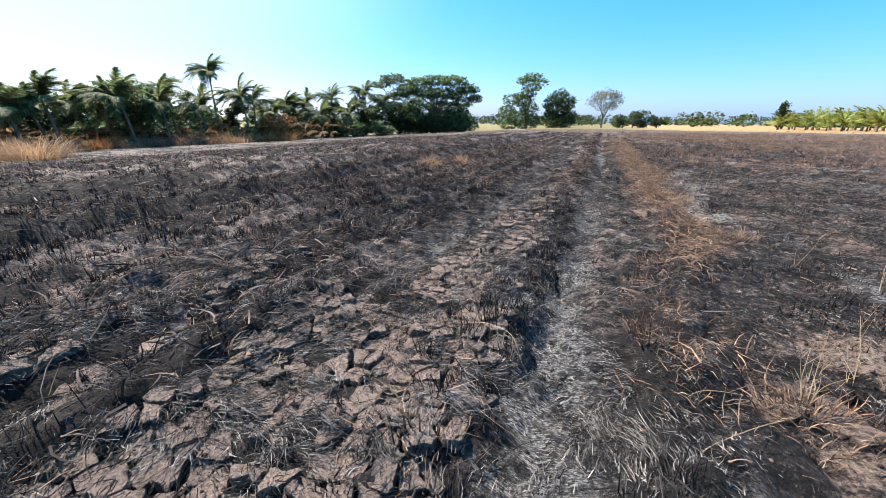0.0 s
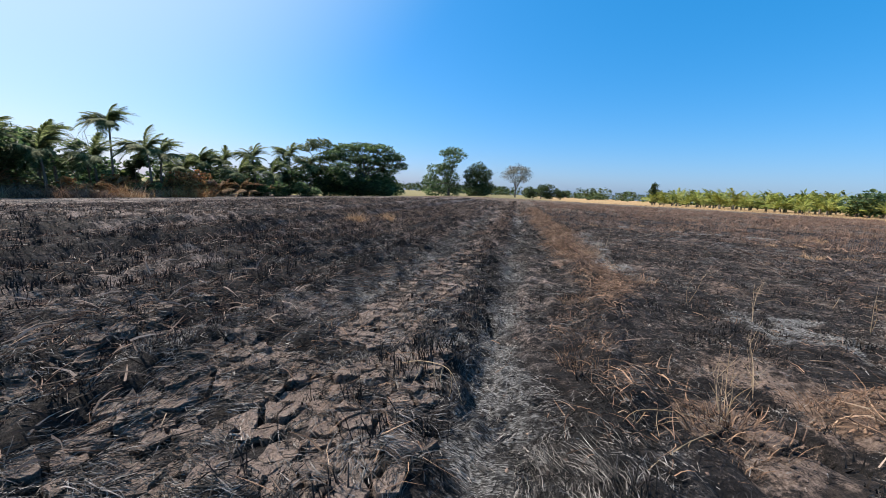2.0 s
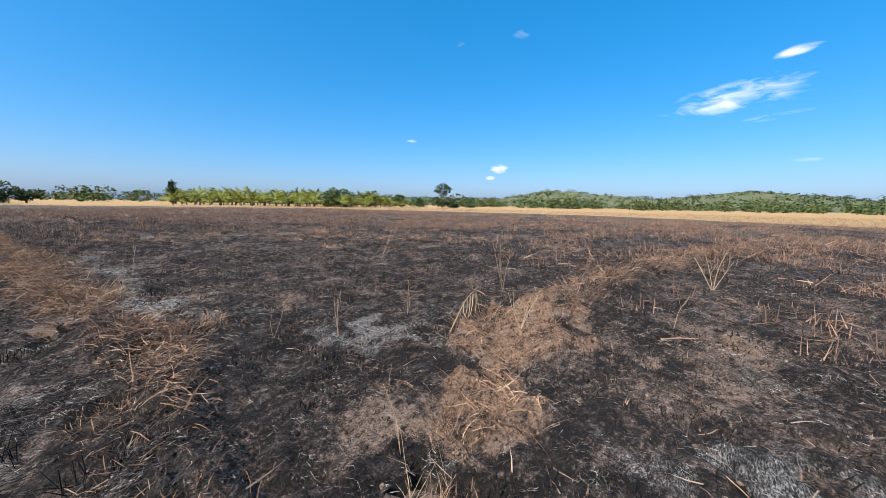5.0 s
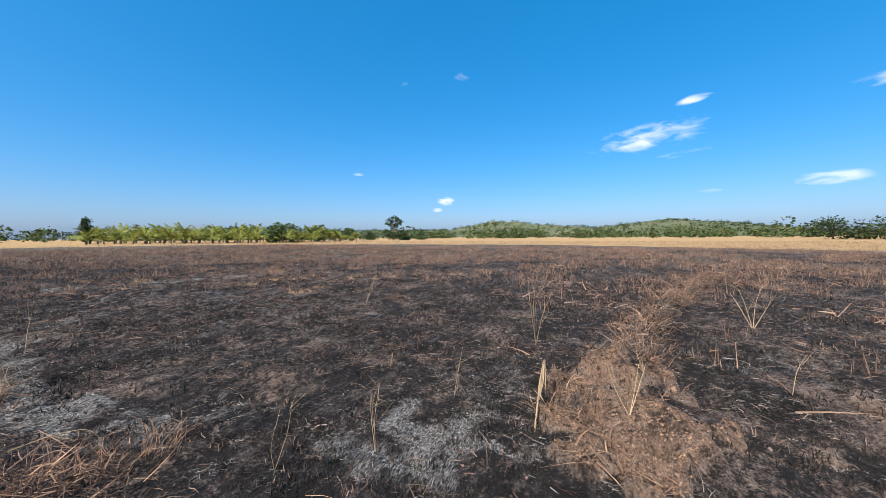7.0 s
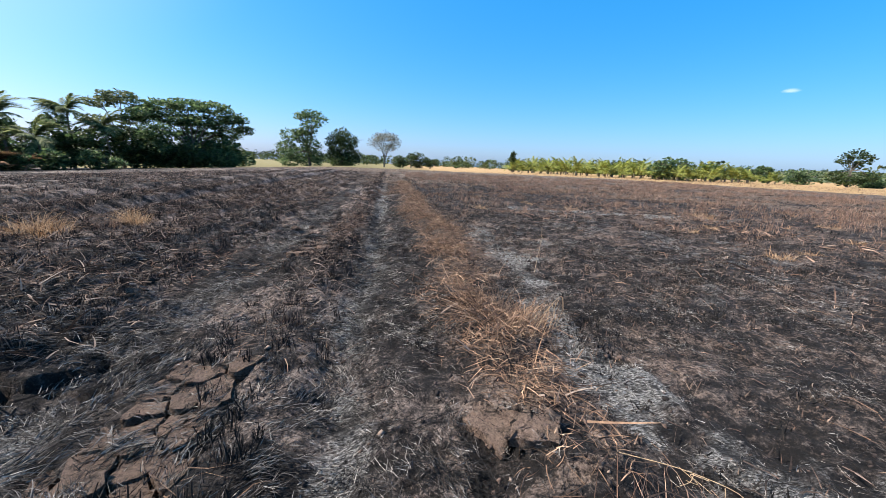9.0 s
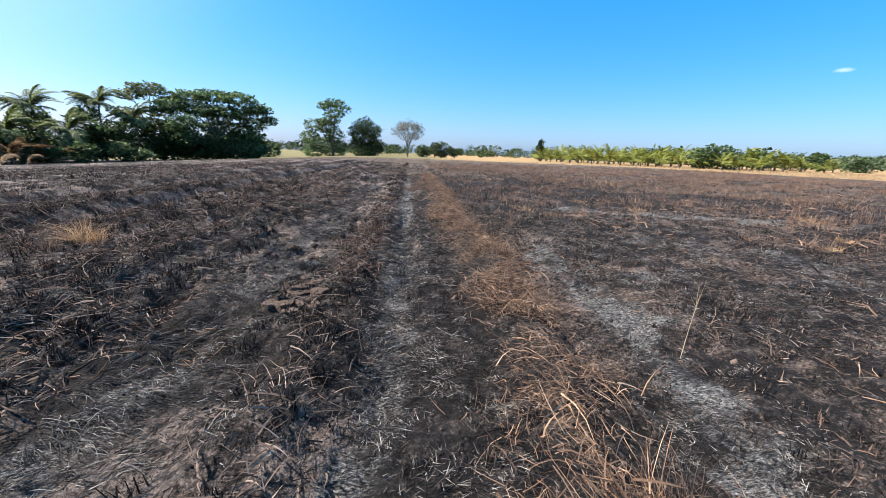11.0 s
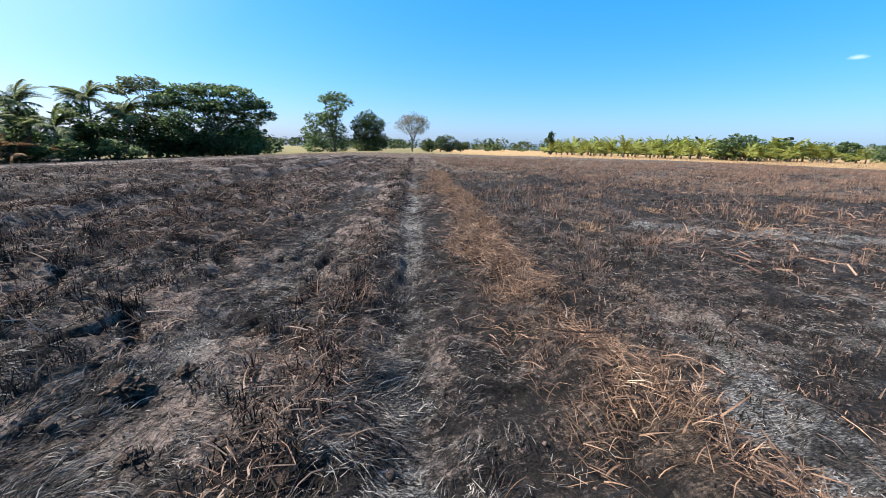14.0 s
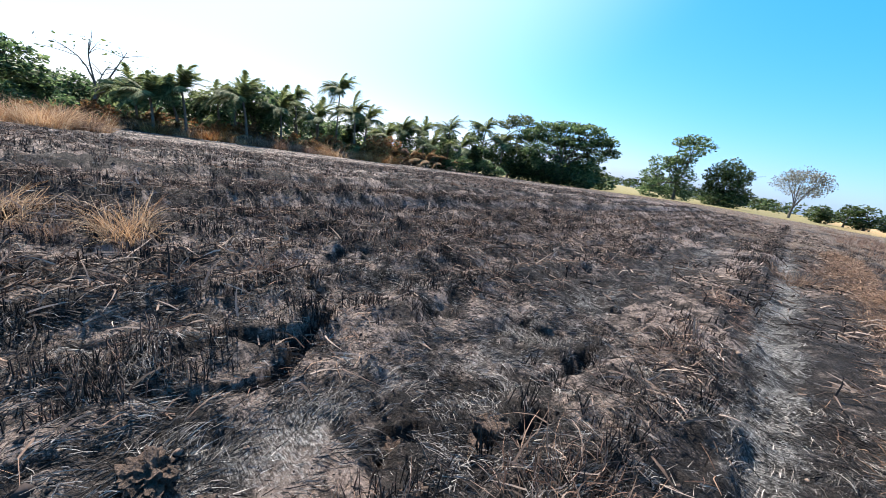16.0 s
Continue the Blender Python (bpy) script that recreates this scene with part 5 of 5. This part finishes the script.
for k, (p, w, h, n, mat, label) in enumerate([
    ((2.22, 6.7), 0.95, 0.46, 800, STRAW, "tangled tan straw heap on the ridge"), ((2.2, 4.15), 0.8, 0.34, 330, REDSTRAW, "tangled rust-brown straw heap on the ridge"), ((2.75, 4.0), 0.6, 0.26, 240, STRAW, "tangled tan straw heap on the ridge"),
    ((-5.55, 11.2), 0.8, 0.5, 520, TAN, "upright tan grass clump spared by the fire"), ((13.3, 15.8), 0.8, 0.3, 300, TAN, "low tan grass clump in the burnt field"), ((-4.6, 12.3), 0.45, 0.5, 300, TAN, "upright tan grass clump spared by the fire"),
    ((-4.75, 11.7), 0.4, 0.4, 120, STRAW, "upright tan grass clump spared by the fire"), ((-3.1, 13.3), 0.5, 0.35, 140, REDSTRAW, "upright rusty grass clump spared by the fire"),
    ((0.95, 23.4), 0.9, 0.6, 300, STRAW, "rust-tan grass clump in the wheel track"), ((1.45, 25.5), 0.8, 0.5, 220, REDSTRAW, "rust-tan grass clump in the wheel track"),
    ((-0.25, 12.45), 0.7, 0.22, 220, REDSTRAW, "rusty straw tuft between the ruts"), ((0.1, 13.4), 0.6, 0.28, 200, REDSTRAW, "rusty straw tuft between the ruts"),
    ((2.2, 11.4), 0.8, 0.24, 520, STRAW, "tangled tan straw heap on the ridge"), ((2.0, 13.4), 0.8, 0.24, 520, STRAW, "tangled tan straw heap on the ridge"), ((2.05, 9.4), 0.7, 0.24, 520, STRAW, "tangled tan straw heap on the ridge"),
    ((2.1, 16.5), 0.8, 0.4, 280, STRAW, "tangled tan straw heap on the ridge"), ((3.0, 0.55), 0.5, 0.16, 160, STRAW, "tan straw tuft on bare earth"), ((2.1, 0.0), 0.6, 0.2, 260, STRAW, "tangled tan straw tuft on cracked earth"), ((4.9, 1.3), 0.8, 0.2, 240, STRAW, "tan straw tuft on bare earth"), ((1.6, 2.4), 0.5, 0.16, 200, STRAW, "flattened tan straw tuft by the ruts"),
    ((1.36, 0.69), 0.4, 0.12, 200, STRAW, "tan straw tuft beside the ruts"), ((1.45, 1.1), 0.5, 0.12, 220, STRAW, "flattened tan straw tuft by the ruts"), ((1.5, 1.75), 0.4, 0.14, 130, REDSTRAW, "flattened rusty straw tuft by the ruts"),
]):
    grass_clump(p, w, h, n, mat, label, 500 + k)

r = np.random.default_rng(92)
for k in range(46):
    cy = 12.5 + 0.42 * k + r.normal(0, 0.15)
    cx = float(ridge_x(cy)) + r.normal(0, 0.16)
    grass_clump((cx, cy), r.uniform(0.3, 0.6), r.uniform(0.16, 0.34), 110, STRAW if k % 2 else REDSTRAW, "tangled tan straw heap on the ridge" if k % 2 else "tangled rust-brown straw heap on the ridge", 720 + k)
for k in range(70):
    cx, cy = r.uniform(3.2, 22), r.uniform(5, 34)
    if cx * 0.7 + cy < 12:
        continue
    grass_clump((cx, cy), r.uniform(0.3, 0.8), r.uniform(0.12, 0.3), 90, REDSTRAW if k % 3 else TAN, "low rust-brown half-burnt tuft in the burnt field" if k % 3 else "low tan dry tuft in the burnt field", 780 + k, blade=0.008)
for k in range(46):
    cx, cy = r.uniform(-20, -2.4), r.uniform(8, 34)
    grass_clump((cx, cy), r.uniform(0.3, 0.7), r.uniform(0.15, 0.32), 90, REDSTRAW, "low rust-brown half-burnt tuft in the burnt field", 860 + k, blade=0.008)
r = np.random.default_rng(93)
for k in range(14):
    bx = 6.2 + 0.85 * k + r.normal(0, 0.2)
    by = 0.75 - 3.6 * min(1, max(0, (bx - 5.6) / 13.0)) ** 1.6 + r.normal(0, 0.1)
    grass_clump((bx, by), r.uniform(0.5, 0.9), r.uniform(0.2, 0.36), 170, STRAW if k % 3 else REDSTRAW, "low tan dry tussock on the earth bank", 580 + k)
r = np.random.default_rng(91)
for k in range(16):
    az = -93 + r.uniform(-7, 9)
    d = r.uniform(38, 47)
    p = (1 + math.sin(radians(az)) * d, 9 + math.cos(radians(az)) * d)
    grass_clump(p, 2.6, 2.1, 420, TAN if k % 3 else STRAW, "tall tan dry grass stand at the field's edge", 540 + k, "tall_grass_stand", 0.4, 0.03)
for k in range(26):
    az, d = -82 + 1.3 * k + r.normal(0, 0.3), r.uniform(70, 75) + max(0, 0.5 * (k - 20))
    p = (1 + math.sin(radians(az)) * d, 5 + math.cos(radians(az)) * d)
    kind = (TAN, RUST, REDSTRAW, STRAW)[int(r.integers(0, 4))]
    grass_clump(p, r.uniform(3, 5), r.uniform(1.4, 3.0), 260, kind, "tall tan dry grass stand at the field's edge" if kind in (TAN, STRAW) else "tall rust-brown dry weeds at the field's edge", 640 + k, "tall_grass_stand", 0.4, 0.06)


# ---- cracked clay plates ----
def cells(x0, x1, y0, y1, pitch, seed):
    """Shrunken irregular polygons that fill a strip, as a dried and cracked crust does."""
    r = np.random.default_rng(seed)
    nx, ny = max(2, int((x1 - x0) / pitch)), max(2, int((y1 - y0) / pitch))
    pts = np.array([((i + 0.5 + r.uniform(-0.5, 0.5)) * (x1 - x0) / nx + x0, (j + 0.5 + r.uniform(-0.5, 0.5)) * (y1 - y0) / ny + y0) for i in range(-1, nx + 1) for j in range(-1, ny + 1)])
    for p in pts:
        if not (x0 < p[0] < x1 and y0 < p[1] < y1):
            continue
        poly = [p + pitch * np.array(c) for c in ((-1.3, -1.3), (1.3, -1.3), (1.3, 1.3), (-1.3, 1.3))]
        for q in pts:
            d = q - p
            far = d @ d
            if far < 1e-9 or far > 9 * pitch * pitch:
                continue
            out = []
            lim = (p + d / 2) @ d - (0.05 + 0.34 * r.random() ** 2.5) * pitch * math.sqrt(far) * 0.5
            for a, b in zip(poly, poly[1:] + poly[:1]):
                da, db = a @ d - lim, b @ d - lim
                if da <= 0:
                    out.append(a)
                if da * db < 0:
                    out.append(a + (b - a) * da / (da - db))
            poly = out
            if len(poly) < 3:
                break
        if len(poly) >= 3:
            yield p, np.array(poly)


def clay_plate(p, poly, thick, seed):
    """One plate of crust: steep crumbled sides under a level, slightly dished top with its own sharp rim."""
    r = np.random.default_rng(seed)
    rim = []
    for a, b in zip(poly, np.roll(poly, -1, axis=0)):
        for u in np.linspace(0, 1, max(2, int(np.linalg.norm(b - a) / 0.035)), endpoint=False):
            rim.append(a + (b - a) * u + r.normal(0, 0.008, 2))
    rim = np.array(rim)
    n = len(rim)
    c = rim.mean(0)
    z0 = float(height(*c)) - 0.004
    tilt = r.normal(0, 0.05, 2)
    edge = thick + 0.25 * (height(rim[:, 0], rim[:, 1]) - z0) + (rim - c) @ tilt + 0.026 * (vnoise(rim[:, 0], rim[:, 1], 0.05, 83) - 0.5)
    crumble = r.normal(0, 0.004, (n, 3))
    rings = [np.column_stack([(rim - c) * 0.95, np.full(n, -0.04)]), np.column_stack([(rim - c) * 1.02, edge * 0.55]) + crumble, np.column_stack([rim - c, edge]), np.column_stack([rim - c, edge])]
    for s in (0.75, 0.35):
        q = c + (rim - c) * s
        rings.append(np.column_stack([q - c, thick + (q - c) @ tilt - 0.006 * (1 - s) + 0.022 * (vnoise(q[:, 0], q[:, 1], 0.06, 83) - 0.5)]))
    v = np.concatenate(rings + [np.array([[0, 0, thick - 0.006]])])
    f = [[k * n + i, k * n + (i + 1) % n, (k + 1) * n + (i + 1) % n, (k + 1) * n + i] for k in (0, 1, 3, 4) for i in range(n)]
    f += [[5 * n + i, 5 * n + (i + 1) % n, 6 * n] for i in range(n)]
    me = bpy.data.meshes.new("clay_plate")
    me.from_pydata(v.tolist(), [], f)
    me.materials.append(BROWNCLAY if c[0] > 1.2 else CLAY if c[1] < 4.4 else DARKCLAY)
    smooth(me)
    ob = new("clay_plate", me)
    ob.location = (*c, z0)
    ob.parent = ground
    return ob


k = 0
for x0, x1, y0, y1, pitch, thick, cut in CRUST:
    for p, poly in cells(x0, x1, y0, y1, pitch, 600 + k):
        k += 1
        if lattice(p[0] * 3.1, p[1] * 2.7, 5) * 0.6 + 0.4 * vnoise(p[0], p[1], 0.8, 81) > cut + 0.5 * step(0.16, 0.0, min(p[0] - x0, x1 - p[0], p[1] - y0, y1 - p[1])):
            clay_plate(p, poly, thick * (0.76 + 0.2 * lattice(p[0], p[1], 6)), 700 + k)


# ---- clods and single dead plants ----
def clod(place, size, seed, label):
    bm = bmesh.new()
    bmesh.ops.create_icosphere(bm, subdivisions=4, radius=1)
    for v in bm.verts:
        n = noise.fractal(v.co * 2.6 + Vector((seed, 0, 0)), 0.7, 2.0, 5)
        v.co = Vector((v.co.x * size[0], v.co.y * size[1], v.co.z * size[2])) * (0.85 + 0.55 * n)
    ob = part("soil_clod", bm, BURNTCLAY)
    ob.location = (*place, float(height(*place)) + size[2] * 0.45)
    return tagged(ob, label, "clod", group="soil clods")


clod((-1.08, 12.04), (0.12, 0.1, 0.075), 3, "dark upturned lump of burnt soil between the ruts")
clod((-0.72, 13.1), (0.13, 0.1, 0.07), 5, "upturned lump of burnt soil between the ruts")
for k, (x, y, s) in enumerate([(-0.65, 10.05, 0.11), (-0.45, 10.3, 0.08), (-0.5, 9.75, 0.09), (-0.2, 10.0, 0.07), (-0.3, 12.1, 0.06), (-0.05, 11.8, 0.05), (-0.6, 11.4, 0.06), (0.25, 11.2, 0.05), (-0.15, 10.6, 0.06), (-0.4, 13.5, 0.09), (-0.33, 12.87, 0.07), (-0.75, 12.15, 0.07), (-0.55, 13.2, 0.06),
                               (-2.3, 10.2, 0.07), (-2.6, 9.4, 0.06), (-2.0, 9.0, 0.06), (-2.9, 10.6, 0.07), (-1.8, 10.9, 0.06)]):
    clod((x, y), (s, s * 0.85, s * 0.7), 10 + k, "crumbly lump of dried brown soil")


def stalk(name, pts, radius, mat, parent=None, sides=5):
    pts = np.array(pts, float)
    u, w = np.linspace(0, 1, len(pts)), np.linspace(0, 1, 4 * len(pts))
    p = np.stack([np.interp(w, u, pts[:, k]) for k in range(3)], -1)
    for _ in range(3):
        p[1:-1] = (p[:-2] + 2 * p[1:-1] + p[2:]) / 4
    v, f = tube(p, np.linspace(radius, radius * 0.4, len(p)), sides)
    return part(name, smooth(mesh_of(name, v, f)), mat, parent)


def dead_plant(place, tall, count, seed, label, spread_=0.5, radius=0.006, lean=(0, 0)):
    """A leafless plant: stems from one foot, each with side twigs."""
    r = np.random.default_rng(seed)
    root = new("dead_plant")
    root.location = (*place, float(height(*place)) - 0.01)
    for k in range(count):
        a = r.uniform(0, 2 * np.pi)
        L = tall * r.uniform(0.65, 1.1)
        out = spread_ * L * r.uniform(0.4, 1.0)
        tip = np.array([math.cos(a) * out + lean[0], math.sin(a) * out + lean[1], L])
        mid = tip * 0.5 + [0, 0, L * 0.08] + r.normal(0, 0.02, 3)
        st = stalk("stem", [(0, 0, 0), mid, tip], radius, PALE, root)
        for j in range(4):
            s = r.uniform(0.35, 0.9)
            p = tip * s + [0, 0, 0.05 * L]
            d = r.normal(0, 0.16, 3) * L + [0, 0, 0.2 * L]
            stalk("twig", [p, p + d * 0.6, p + d], radius * 0.5, PALE, st, 4)
    return tagged(root, label, "dead plant", group="dead plants")


dead_plant((6.95, 2.0), 0.85, 4, 1, "leafless pale dead shrub standing in ash", 0.42)
dead_plant((9.3, -1.2), 0.8, 4, 2, "leafless pale dead shrub beside the bank", 0.6)
dead_plant((3.25, 8.4), 0.75, 1, 3, "single thin pale dead sapling", 0.25, 0.003)
dead_plant((3.1, 3.0), 0.5, 2, 4, "thin pale dead weed stalks in ash", 0.3, 0.0025)
dead_plant((6.1, -0.7), 0.4, 1, 5, "thin curved pale dead stalk", 0.4, 0.0035)
dead_plant((3.6, 2.5), 0.65, 2, 6, "tall thin pale dead stalks", 0.2, 0.0025)
dead_plant((4.6, 2.3), 0.55, 2, 7, "pale dead weed in ash", 0.5, 0.003)
dead_plant((2.6, 0.65), 0.45, 2, 8, "thin pale dead stalks over straw", 0.4, 0.002)
dead_plant((8.2, 6.3), 0.7, 3, 9, "leafless pale dead shrub in the burnt field", 0.6, 0.003)
dead_plant((5.0, 3.35), 0.25, 1, 10, "short pale stub stalk", 0.3, 0.0035)
dead_plant((4.8, 0.75), 0.4, 3, 12, "bent pale straw stalks on the mud", 0.8, 0.0035)


def bent_stalk(place, heading, run, tall, label, seed, radius=0.0045):
    r = np.random.default_rng(seed)
    ob = new("bent_stalk")
    ob.location = (*place, float(height(*place)))
    c, s = math.cos(heading), math.sin(heading)
    main = stalk("stem", [(0, 0, 0), (c * run * 0.45, s * run * 0.45, tall * 0.75), (c * run * 0.85, s * run * 0.85, tall), (c * run, s * run, tall * 0.15)], radius, PALE, ob)
    for k in range(5):
        u = 0.45 + 0.1 * k
        p = (c * run * u, s * run * u, tall * (0.75 + 0.3 * (u - 0.45)))
        stalk("dry_leaf", [p, (p[0] + r.normal(0, 0.03), p[1] + r.normal(0, 0.03), p[2] * 0.55), (p[0] + r.normal(0, 0.05), p[1] + r.normal(0, 0.05), 0.04)], radius * 0.8, PALE, ob)
    return tagged(ob, label, "stalk")


bent_stalk((4.35, 1.45), 0.08, 0.85, 0.42, "arched pale broken stalk with hanging dry leaves", 1, 0.009)
bent_stalk((-0.1, 0.12), -0.55, 0.7, 0.22, "arched pale broken stalk on the rut's edge", 2, 0.0033)
bent_stalk((2.3, 4.9), -0.9, 0.6, 0.12, "fallen pale stalk on cracked earth", 3, 0.0026)
bent_stalk((2.12, 0.07), -2.35, 1.15, 0.16, "long pale fallen stalk beside the cracked pad", 4, 0.003)
bent_stalk((2.1, 0.02), -2.75, 0.8, 0.2, "long pale fallen stalk beside the cracked pad", 6, 0.003)
dead_plant((2.12, 0.1), 0.5, 5, 14, "tall thin pale dead stalks over tan straw", 0.45, 0.0028)
bent_stalk((2.3, 6.2), 0.6, 0.6, 0.35, "arched pale straw stalk on the heap", 5, 0.003)
